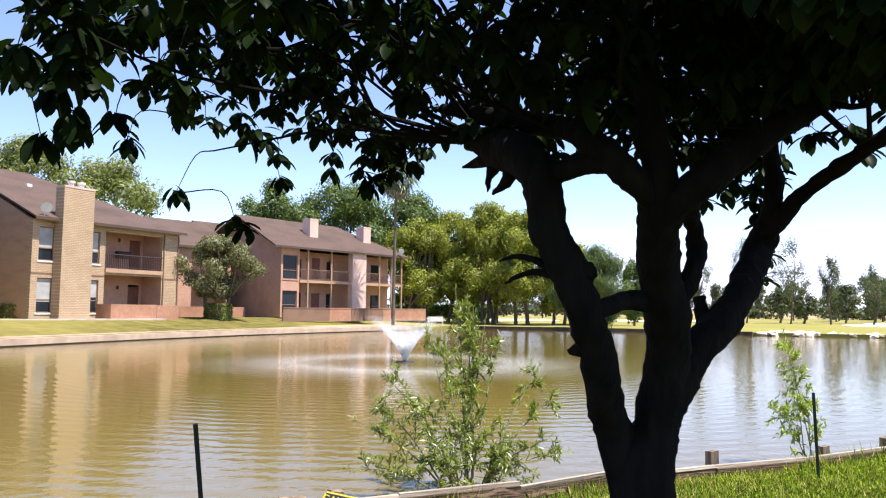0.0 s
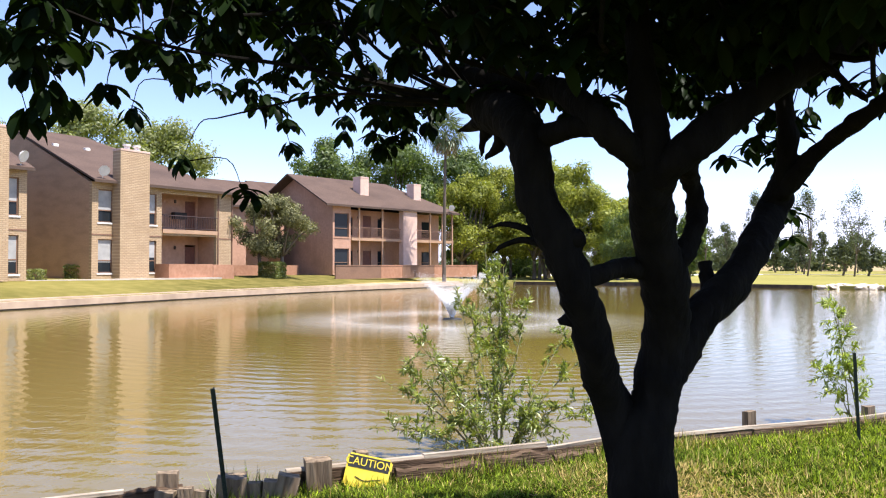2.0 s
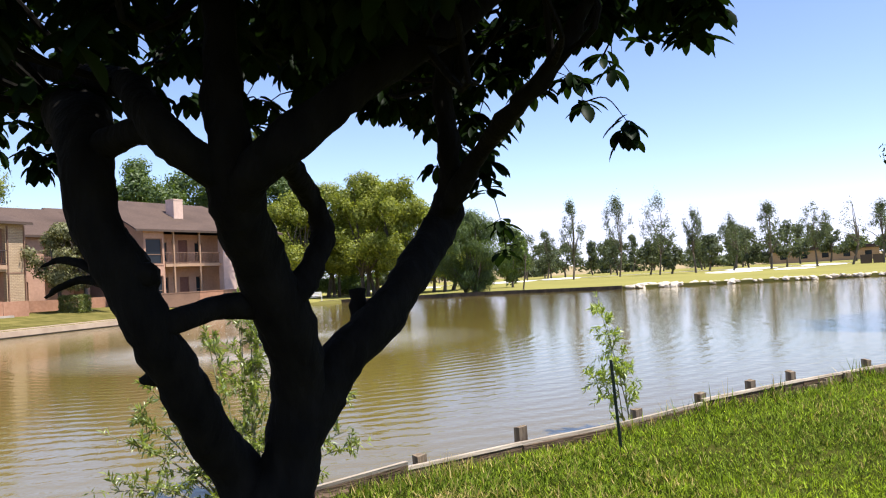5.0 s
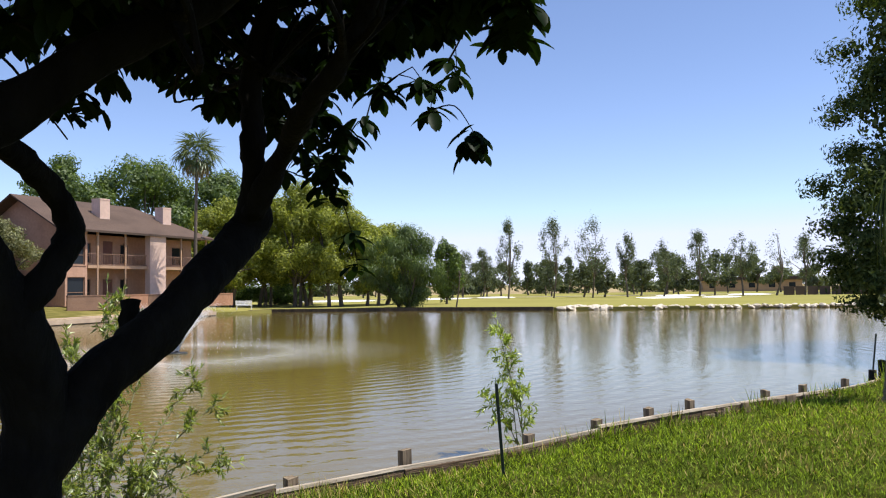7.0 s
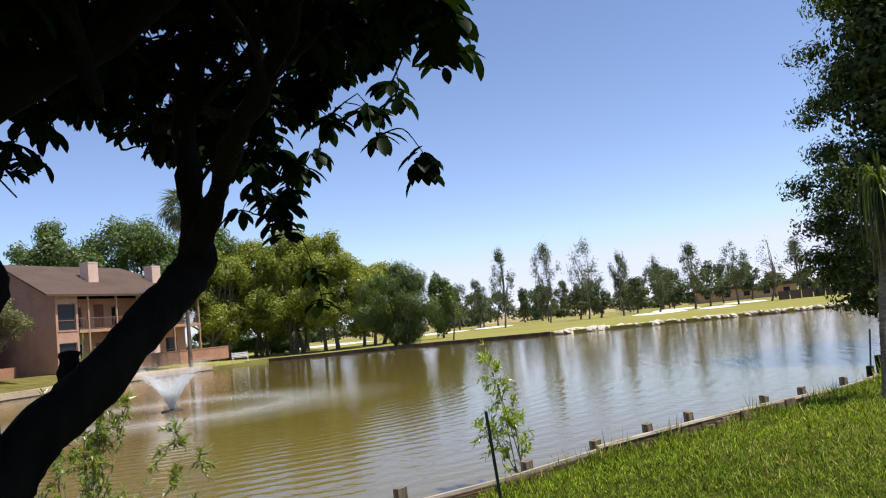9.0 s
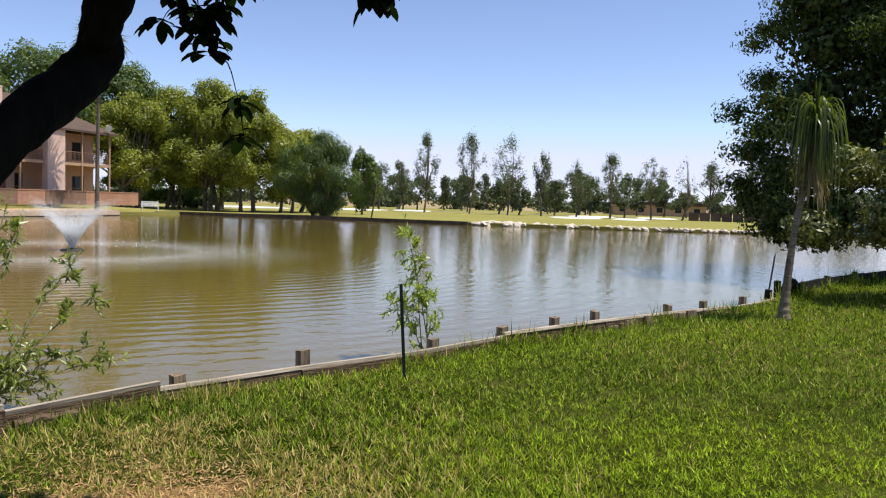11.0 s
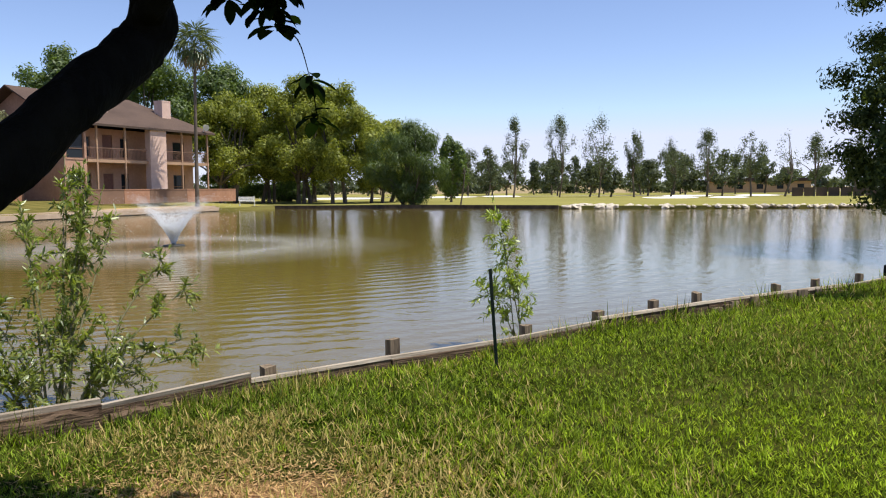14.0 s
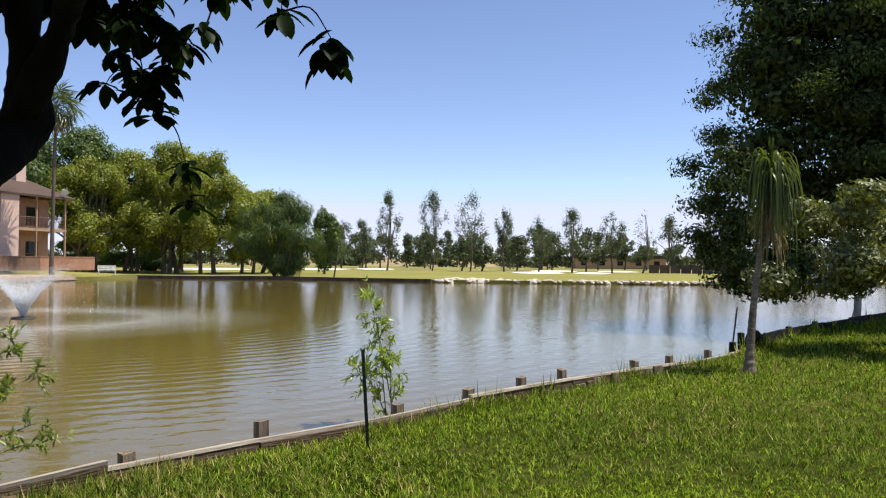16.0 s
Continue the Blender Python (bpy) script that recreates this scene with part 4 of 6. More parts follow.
def near_tree():
    t = thing("tree", "gnarled shade tree with several leaning stems on the lawn, coloured black as in shade", "tree")
    rng = np.random.default_rng(11)
    pr = random.Random(5)
    bm = bmesh.new()
    stems = [
        # the main stem, from the root flare up through the crown
        [(-1.8, 2.37, -0.15, 0.3), (-1.81, 2.35, 0.08, 0.2), (-1.82, 2.33, 0.45, 0.155), (-1.845, 2.29, 0.85, 0.14), (-1.8, 2.31, 1.04, 0.108), (-1.775, 2.32, 1.16, 0.103), (-1.745, 2.3, 1.34, 0.1),
         (-1.728, 2.17, 1.56, 0.095), (-1.75, 2.05, 1.745, 0.088), (-1.735, 1.89, 1.92, 0.084), (-1.72, 1.84, 2.06, 0.066), (-1.76, 1.9, 2.28, 0.058), (-1.8, 2.0, 2.7, 0.045), (-1.75, 2.1, 3.3, 0.02)],
        # the left stem, which leans out and ends in a knotty head
        [(-1.86, 2.29, 0.72, 0.1), (-1.95, 2.25, 1.045, 0.088), (-1.965, 2.09, 1.22, 0.08), (-1.975, 1.95, 1.41, 0.077), (-2.008, 1.86, 1.575, 0.074), (-2.067, 1.835, 1.747, 0.079), (-2.131, 1.82, 1.875, 0.08),
         (-2.157, 1.83, 2.04, 0.084), (-2.24, 1.94, 2.16, 0.092), (-2.38, 2.09, 2.24, 0.1), (-2.5, 2.19, 2.3, 0.075), (-2.62, 2.29, 2.32, 0.03)],
        # the big limb out to the right, with a bend
        [(-1.79, 2.32, 1.1, 0.085), (-1.7, 2.36, 1.27, 0.09), (-1.64, 2.42, 1.39, 0.084), (-1.51, 2.55, 1.54, 0.078), (-1.43, 2.69, 1.69, 0.074), (-1.37, 2.91, 1.86, 0.074), (-1.315, 2.85, 2.0, 0.052),
         (-1.3, 2.8, 2.155, 0.042), (-1.31, 2.82, 2.4, 0.038), (-1.2, 2.9, 2.9, 0.02)],
        [(-1.33, 2.87, 1.93, 0.05), (-1.17, 2.73, 2.1, 0.038), (-1.02, 2.5, 2.19, 0.036), (-0.86, 2.36, 2.3, 0.033), (-0.7, 2.25, 2.5, 0.018)],
        # low bridge between the stems
        [(-2.0, 1.87, 1.555, 0.05), (-1.926, 1.905, 1.575, 0.041), (-1.874, 2.01, 1.6, 0.039), (-1.8, 2.11, 1.6, 0.048), (-1.73, 2.17, 1.57, 0.05)],
        # arch from the middle stem over to the head of the left one
        [(-1.74, 1.86, 1.95, 0.05), (-1.805, 1.75, 2.03, 0.056), (-1.895, 1.74, 2.13, 0.054), (-2.04, 1.9, 2.25, 0.052), (-2.2, 2.08, 2.33, 0.055), (-2.42, 2.2, 2.4, 0.05), (-2.75, 2.3, 2.5, 0.025)],
        [(-1.86, 1.74, 2.09, 0.045), (-1.98, 1.79, 2.1, 0.042), (-2.1, 1.83, 2.085, 0.05)],
        # right-hand branch from the middle stem
        [(-1.735, 1.92, 1.87, 0.06), (-1.66, 1.85, 1.955, 0.066), (-1.59, 1.835, 2.012, 0.068), (-1.48, 1.89, 2.11, 0.06), (-1.3, 1.96, 2.24, 0.054), (-1.1, 2.05, 2.38, 0.045), (-0.8, 2.12, 2.6, 0.02)],
        # small curved limb
        [(-1.6, 1.9, 2.04, 0.034), (-1.63, 2.14, 1.96, 0.037), (-1.61, 2.26, 1.835, 0.039), (-1.635, 2.18, 1.7, 0.042), (-1.71, 2.12, 1.58, 0.045)],
        # stubs, knots and broken twigs
        [(-1.57, 2.5, 1.46, 0.045), (-1.605, 2.56, 1.55, 0.036), (-1.617, 2.58, 1.625, 0.031)],
        [(-2.1, 1.83, 1.71, 0.024), (-2.2, 1.835, 1.755, 0.015), (-2.27, 1.84, 1.765, 0.01), (-2.33, 1.845, 1.75, 0.004)],
        [(-2.1, 1.83, 1.69, 0.02), (-2.19, 1.83, 1.705, 0.013), (-2.25, 1.82, 1.685, 0.009), (-2.29, 1.82, 1.66, 0.004)],
        [(-2.03, 1.85, 1.67, 0.07), (-1.98, 1.84, 1.7, 0.048), (-1.952, 1.83, 1.69, 0.016)],
        [(-2.0, 1.95, 1.42, 0.05), (-2.045, 1.935, 1.408, 0.03), (-2.075, 1.925, 1.4, 0.01)],
        [(-2.38, 2.08, 2.23, 0.06), (-2.5, 2.17, 2.215, 0.036), (-2.625, 2.25, 2.205, 0.006)],
        [(-2.4, 2.1, 2.22, 0.045), (-2.46, 2.14, 2.14, 0.022), (-2.475, 2.15, 2.07, 0.004)],
        [(-2.3, 2.0, 2.2, 0.05), (-2.36, 2.06, 2.1, 0.03), (-2.44, 2.1, 2.05, 0.005)],
    ]
    for s in stems:
        tube(bm, [(*q[:3], q[3] * 0.93) for q in smooth_line(s, 8)], 14, 0.07, pr)
    for v in bm.verts:
        k = noise.noise(v.co * 9) * 0.014 + noise.noise(v.co * 23) * 0.011 + noise.noise(v.co * 55) * 0.006
        v.co += Vector((k, noise.noise(v.co * 9 + Vector((5, 5, 5))) * 0.016, 0))
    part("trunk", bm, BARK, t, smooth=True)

    # clusters: centres of leaf rosettes, hung from a dome with a drooping rim
    def rim(a):
        d = (math.degrees(a) + 180) % 360 - 180
        return float(np.interp(d, (-180, -135, -90, -45, 0, 40, 70, 100, 135, 180), (2.6, 2.6, 1.9, 1.3, 1.4, 1.6, 1.85, 2.1, 2.4, 2.6))) + 0.08 * math.sin(5 * a)

    C = []
    while len(C) < 2050:
        a = rng.random() * 2 * math.pi
        R = rim(a)
        q = math.sqrt(rng.random())
        r = R * q
        low = 2.53 - 0.12 * min(1.0, max(0.0, (0.62 - q) / 0.25)) - 0.3 * q**3 + 0.14 * math.sin(5 * a + 2 * r) + 0.10 * noise.noise(Vector((r * math.cos(a) * 2.0, r * math.sin(a) * 2.0, 3)))
        low += 0.36 * max(0.0, math.cos(a - 0.9)) * min(1.0, 2 * q) + 0.32 * max(0.0, math.cos(a - 2.4)) ** 3 * q
        high = 3.9 - 1.15 * q**2
        z = low + (high - low) * rng.random() ** 1.1
        c = Vector((TC[0] + r * math.cos(a), TC[1] + r * math.sin(a), z))
        if noise.noise(c * 2.1) < (-0.08 if c.x < TC[0] - 0.3 else -0.4) + 0.5 * (q - 0.5) - 0.12 * (z - 2.4):
            continue
        C.append(tuple(c))
    C += HANGING
    C = np.array(C)
    # boughs: from the limbs into the dome
    bm = bmesh.new()
    hubs = [(-2.5, 2.19, 2.3), (-2.42, 2.2, 2.4), (-1.79, 1.97, 2.55), (-1.76, 2.05, 3.0), (-1.25, 2.8, 2.4), (-0.86, 2.36, 2.3), (-1.2, 2.0, 2.32), (-2.15, 2.02, 2.3)]
    knots = [np.array(h) for h in hubs]
    for k in range(44):
        a = 2 * math.pi * (k * 0.618 % 1)
        q = 0.55 + 0.4 * rng.random()
        e = np.array((TC[0] + rim(a) * q * math.cos(a), TC[1] + rim(a) * q * math.sin(a), 2.62 - 0.35 * q**3 + 0.6 * rng.random()))
        h = min(hubs, key=lambda p: np.linalg.norm(np.array(p) - e))
        h = np.array(h)
        u = e - h
        m1 = h + u * 0.33 + rng.normal(size=3) * 0.14 + np.array((0, 0, 0.1))
        m2 = h + u * 0.68 + rng.normal(size=3) * 0.15 + np.array((0, 0, 0.16))
        line = smooth_line([(*h, 0.014), (*m1, 0.009), (*m2, 0.007), (*e, 0.004)], 4)
        tube(bm, line, 6)
        knots += [p[:3] for p in line[2:]]
    K = np.array(knots)
    reach = np.array([np.min(np.linalg.norm(K - c, axis=1)) for c in C])
    grown = np.zeros((len(K) + len(C), 3))
    grown[: len(K)] = K
    have = len(K)
    for i in np.argsort(reach):
        c = C[i]
        d = np.linalg.norm(grown[:have] - c, axis=1)
        d[d < 0.05] = 9
        k = grown[np.argmin(d)]
        far = d.min()
        grown[have] = c
        have += 1
        if far > 0.6:
            continue
        m = k + (c - k) * 0.55 + rng.normal(size=3) * 0.14 * far + np.array((0, 0, 0.2 * far))
        tube(bm, smooth_line([(*k, 0.005), (*m, 0.0035), (*c, 0.002)], 4 if far > 0.25 else 2), 3)
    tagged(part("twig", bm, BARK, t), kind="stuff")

    def rosettes(cs, lo, hi, length):
        P, D, N, L = [], [], [], []
        for c in cs:
            k = rng.integers(lo, hi)
            tilt = rng.normal(size=3) * 0.25
            for i in range(k):
                a = 2 * math.pi * (i / k) + rng.random() * 0.7
                d = np.array((math.cos(a), math.sin(a), -0.15 - 0.75 * rng.random())) + tilt
                P.append(c + rng.normal(size=3) * 0.014)
                D.append(d)
                N.append((0.5 * math.cos(a) * 0.6, 0.5 * math.sin(a) * 0.6, 1.0))
                L.append(length * rng.uniform(0.7, 1.25))
        return np.array(P), np.array(D), np.array(N, float), np.array(L)

    P, D, N, L = rosettes(C, 8, 12, 0.104)
    broad_leaves("crown", P, D, N, L, L * rng.uniform(0.4, 0.52, len(L)), LEAF_NEAR, t, "glossy oval leaves in drooping rosettes, coloured dark as in shade")
    return t


_hr = random.Random(12)
HANGING = [(-1.45 + _hr.gauss(0, 0.12), 3.9 + _hr.gauss(0, 0.2), 2.25 + 0.5 * _hr.random()) for _ in range(18)]
HANGING += [(-1.15 + _hr.gauss(0, 0.16), 3.6 + _hr.gauss(0, 0.25), _hr.uniform(2.45, 2.75)) for _ in range(8)]
HANGING += [(-3.85 + _hr.gauss(0, 0.22), 0.95 + _hr.gauss(0, 0.3), 2.2 + 0.6 * _hr.random()) for _ in range(34)]
HANGING += [(-2.1 + _hr.uniform(-0.6, 0.55), 2.95 + _hr.gauss(0, 0.3), _hr.uniform(2.38, 2.65)) for _ in range(18)]
HANGING += [(_hr.uniform(-4.4, -2.9), _hr.uniform(1.1, 3.0), _hr.uniform(2.55, 3.1)) for _ in range(90)]
HANGING += [(-0.61, 3.56, 2.32), (-0.63, 3.54, 2.27), (-0.37, 3.53, 2.72), (-0.45, 3.5, 2.78), (-0.5, 3.6, 2.7), (-0.66, 3.41, 2.53), (-0.7, 3.45, 2.6), (-0.81, 3.67, 2.45), (-0.85, 3.7, 2.55)]
HANGING += [(-4.04, 2.64, 1.99), (-4.08, 2.6, 2.03), (-4.29, 2.34, 2.17), (-4.57, 2.28, 2.43), (-4.5, 2.2, 2.46), (-4.12, 3.1, 2.36), (-4.1, 3.05, 2.5), (-4.04, 3.63, 2.5), (-4.0, 3.55, 2.6), (-3.8, 3.8, 2.75)]
HANGING += [(-1.29, 4.21, 1.77), (-1.3, 4.15, 1.93), (-1.31, 3.78, 2.07), (-1.33, 3.74, 2.14), (-1.28, 3.7, 2.2), (-1.36, 3.8, 2.22), (-1.25, 3.6, 2.3), (-1.3, 3.5, 2.36)]
near_tree()


# ---------------------------------------------------------------- timber wall and what stands by it
def board(bm, p, q, z0, z1, thick, tilt=0.0):
    p, q = Vector((*p, 0)), Vector((*q, 0))
    d = (q - p).normalized()
    nrm = Vector((-d.y, d.x, 0))
    v = []
    for z, sh in ((z0, 0), (z1, tilt)):
        for e, w in ((p, -1), (q, -1), (q, 1), (p, 1)):
            v.append(bm.verts.new(e + nrm * (w * thick / 2 + sh) + Vector((0, 0, z + 0.015 * noise.noise(e * 3)))))
    for f in ((3, 2, 1, 0), (4, 5, 6, 7), (0, 1, 5, 4), (1, 2, 6, 5), (2, 3, 7, 6), (3, 0, 4, 7)):
        bm.faces.new([v[i] for i in f])


def timber_post(x, y, top, w, h, turn, lean, material, label):
    bm = boxes((-w / 2, w / 2, -w * 0.45, w * 0.45, -h, 0))
    bmesh.ops.subdivide_edges(bm, edges=bm.edges[:], cuts=2, use_grid_fill=True)
    for v in bm.verts:
        v.co += Vector((noise.noise(v.co * 14 + Vector((x, y, 0))), noise.noise(v.co * 14 + Vector((y, x, 3))), 1.5 * noise.noise(v.co * 11 + Vector((x, 2, y))))) * 0.012
    ob = link_mesh("timber_post", bm, material)
    ob.matrix_world = Matrix.Translation((x, y, top)) @ pose(0, 0, 0, lean[0], lean[1], turn)
    return tagged(ob, label, "post", "posts of the timber wall")


def wall_top(x):
    """Height of the wall's top: it sags along the bank."""
    return float(np.interp(x, (-3.6, -2.2, -0.5, 1.0), (0.09, 0.0, -0.01, 0.03)))


def timber_wall():
    w = thing("retaining_wall", "low retaining wall of weathered grey-brown timber boards at the water's edge", "wall")
    line = NEAR[2:]
    rng = random.Random(3)
    pts = densify(line, 1.5)
    pts = pts[: [i for i, p in enumerate(pts) if p == line[-1]][0] + 1]
    for i, (p, q) in enumerate(zip(pts, pts[1:])):
        if -5.5 < p[0] < -4.95:
            continue                                         # the broken gap
        lo = wall_top((p[0] + q[0]) / 2) + 0.006 * rng.uniform(-1, 1)
        bm = bmesh.new()
        dark = p[0] > 5.1
        board(bm, p, q, -0.6, (0.2 + 0.03 * rng.random() if dark else -0.02) + (0 if dark else lo), 0.05 + 0.01 * (i % 2), rng.uniform(-0.02, 0.02))
        part("board", bm, TAR if dark else WOOD_H, w, "black tarred board" if dark else "")
        if dark:
            continue
        bm = bmesh.new()
        board(bm, p, q, -0.018 + lo, 0.001 + lo + 0.015 * rng.random(), 0.045, rng.uniform(-0.01, 0.01))
        part("cap_board", bm, WOOD_TOP, w, "sun-bleached cap board")
        # short uneven planks standing against the lawn's side
        d = Vector((q[0] - p[0], q[1] - p[1], 0))
        ln = d.length
        d.normalize()
        side = Vector((d.y, -d.x, 0)) * 0.06
        u = 0.0
        while 0.4 < p[0] < 3.0 and u < ln - 0.16:
            wd = rng.uniform(0.1, 0.2)
            if rng.random() < 0.8:
                a = Vector((p[0], p[1], 0)) + d * u + side
                bm = bmesh.new()
                board(bm, a[:2], (a + d * wd)[:2], -0.4, lo - 0.03 + rng.uniform(-0.06, 0.04), 0.035, rng.uniform(-0.015, 0.02))
                part("plank", bm, WOOD, w, "short weathered upright plank")
            u += wd + rng.uniform(0.0, 0.06)
    return w


timber_wall()


def old_timber(p, q, z0, z1, thick, label):
    """One rotten timber of uneven section between two places."""
    bm, rows = bmesh.new(), []
    p, q = Vector((*p, 0)), Vector((*q, 0))
    d = (q - p).normalized()
    nrm = Vector((-d.y, d.x, 0))
    for k in range(11):
        c = p.lerp(q, k / 10)
        w = thick * (0.5 + 0.25 * noise.noise(c * 9))
        up = z1 + 0.035 * noise.noise(c * 7 + Vector((0, 0, z1))) + 0.015 * noise.noise(c * 23)
        rows.append([bm.verts.new(c + nrm * o + Vector((0, 0, z))) for o, z in ((-w, z0), (w, z0), (w * 0.9, up), (0, up + 0.012), (-w * 0.9, up - 0.01))])
    for a, b in zip(rows, rows[1:]):
        for k in range(5):
            bm.faces.new((a[k], a[(k + 1) % 5], b[(k + 1) % 5], b[k]))
    bm.faces.new(rows[0][::-1]), bm.faces.new(rows[-1])
    bmesh.ops.recalc_face_normals(bm, faces=bm.faces[:])
    tagged(link_mesh("old_timber", bm, WOOD_H), label, "timber", "old timbers against the wall")


old_timber((-5.47, 3.05), (-5.2, 3.36), -0.4, 0.07, 0.06, "dark end board of the wall at the broken gap")
old_timber((-4.12, 4.5), (-3.62, 5.0), -0.3, 0.03, 0.07, "dark rotten timber leaning on the wall beside the sign")
old_timber((-3.6, 5.06), (-3.2, 5.5), -0.3, 0.045, 0.05, "short dark timber with a ragged top against the wall")
old_timber((-3.17, 5.58), (-2.92, 5.92), -0.3, -0.01, 0.06, "weathered short timber half buried in grass at the wall")
for x, y, top in ((-2.55, 6.7, 0.09), (-1.76, 7.72, 0.16), (0.17, 9.75, 0.13), (0.86, 10.5, 0.16), (1.46, 11.08, 0.18), (2.72, 12.25, 0.16), (3.42, 12.85, 0.17), (4.3, 13.65, 0.17),
                  (5.0, 14.4, 0.2), (5.35, 14.9, 0.32), (6.4, 16.3, 0.2), (7.4, 17.5, 0.24), (8.6, 18.8, 0.26), (-0.6, 8.8, 0.12), (-4.45, 4.45, 0.16)):
    timber_post(x + 0.02, y + 0.05, top - (0.05 if -2.0 < x < 4.9 else 0.02), 0.1, 0.9, 45 + 5 * noise.noise(Vector((x, y, 0))), (2, -2), WOOD if x < 4.9 else TAR, "square weathered timber post standing at the water's edge" if x < 4.9 else "black timber post of the tarred wall")
for x, y, top, w, turn, ln in ((-4.93, 3.56, 0.12, 0.2, 35, (0, 2)), (-4.8, 3.64, 0.07, 0.1, 25, (0, -3)), (-4.7, 3.7, 0.08, 0.1, 30, (3, 6)), (-4.6, 3.78, 0.11, 0.15, 35, (-3, 13)), (-4.56, 4.08, 0.16, 0.19, 40, (0, -2)),
                               (-5.3, 3.32, 0.16, 0.14, 40, (0, 0)), (-5.2, 3.2, 0.07, 0.12, 30, (0, 4)), (-5.12, 3.3, 0.08, 0.1, 38, (2, -3)), (-5.05, 3.38, 0.05, 0.09, 28, (0, 5))):
    timber_post(x, y, top, w, 0.8, turn, ln, WOOD, "split weathered timber stump in the broken wall")


def stake(p, q, label):
    """A T-section steel fence stake from p on the ground to its top q, with studs."""
    bm = boxes((-0.014, 0.014, -0.003, 0.003, 0, 1), (-0.003, 0.003, 0, 0.024, 0, 1))
    for k in range(12):
        box(bm, -0.006, 0.006, -0.009, -0.003, 0.1 + k * 0.07, 0.13 + k * 0.07)
    p, q = Vector(p), Vector(q)
    ln = (q - p).length
    for v in bm.verts:
        v.co.z *= ln
    ob = link_mesh("fence_stake", bm, STEEL)
    ob.matrix_world = Matrix.Translation(p) @ (q - p).to_track_quat("Z", "Y").to_matrix().to_4x4()
    return tagged(ob, label, "stake", "steel stakes")


stake((-4.66, 3.25, -0.35), (-4.51, 2.86, 0.86), "dark steel fence stake leaning at the broken wall")
stake((-0.75, 7.4, -0.25), (-0.8, 7.2, 0.81), "dark green steel fence stake in the lawn")
stake((5.16, 14.9, -0.2), (5.35, 15.1, 0.75), "thin steel stake standing in the water")

mp = link_mesh("mooring_post", boxes((-0.075, 0.075, -0.075, 0.075, -0.6, 0.95), bevel=0.015), CONCRETE)
mp.matrix_world = Matrix.Translation((11.5, 22.35, WATER)) @ pose(0, 0, 0, 1, 2, 25)
tagged(mp, "pale square concrete post standing in the water", "post")
stake((11.6, 23.1, -0.5), (12.1, 23.3, 0.75), "thin dark pole leaning in the water")


def drain_pipe():
    bm = bmesh.new()
    tube(bm, smooth_line([(5.78, 15.1, -0.3, 0.085), (5.74, 15.05, 0.12, 0.085), (5.62, 14.93, 0.27, 0.085), (5.46, 14.75, 0.24, 0.085), (5.36, 14.63, 0.02, 0.085)], 5), 12, 0.05, random.Random(6))
    tagged(link_mesh("drain_pipe", bm, TAR, smooth=True), "black bent drain pipe at the end of the tarred wall", "pipe")


drain_pipe()


def caution_sign():
    """Yellow plate with a black band, slumped against the boards."""
    s = thing("caution_sign", "faded yellow caution sign slumped against the timber wall", "sign")
    w, h = 0.345, 0.245
    bm = boxes((-w / 2, w / 2, -0.004, 0.0, -h / 2, h / 2))
    bmesh.ops.bevel(bm, geom=[e for e in bm.edges if abs(e.verts[0].co.y - e.verts[1].co.y) > 0.002], offset=0.015, segments=2, affect="EDGES")
    part("plate", bm, YELLOW, s)
    part("band", boxes((-w / 2 + 0.012, w / 2 - 0.012, -0.0065, -0.0045, 0.02, h / 2 - 0.012)), BLACK, s, "black band")
    cu = bpy.data.curves.new("word", "FONT")
    cu.body, cu.size, cu.align_x, cu.align_y, cu.extrude = "CAUTION", 0.082, "CENTER", "CENTER", 0.0008
    ob = new("word", cu)
    dg = bpy.context.evaluated_depsgraph_get()
    me = bpy.data.meshes.new_from_object(ob.evaluated_get(dg))
    bpy.data.objects.remove(ob)
    me.materials.clear()
    word = link_data("word", me, YELLOW, s, "yellow capital letters")
    word.matrix_local = pose(0, -0.008, 0.066, 90, 0, 0)
    bm = bmesh.new()
    tube(bm, smooth_line([(-0.09, -0.006, -0.045, 0.004), (-0.02, -0.006, -0.065, 0.004), (0.05, -0.006, -0.05, 0.004), (0.11, -0.006, -0.035, 0.003)], 4), 4)
    part("scratch", bm, BLACK, s, "dark scratch across the plate")
    s.matrix_world = Matrix.Translation((-4.26, 4.31, 0.035)) @ pose(0, 0, 0, -14, 15, 38)
    return s


caution_sign()


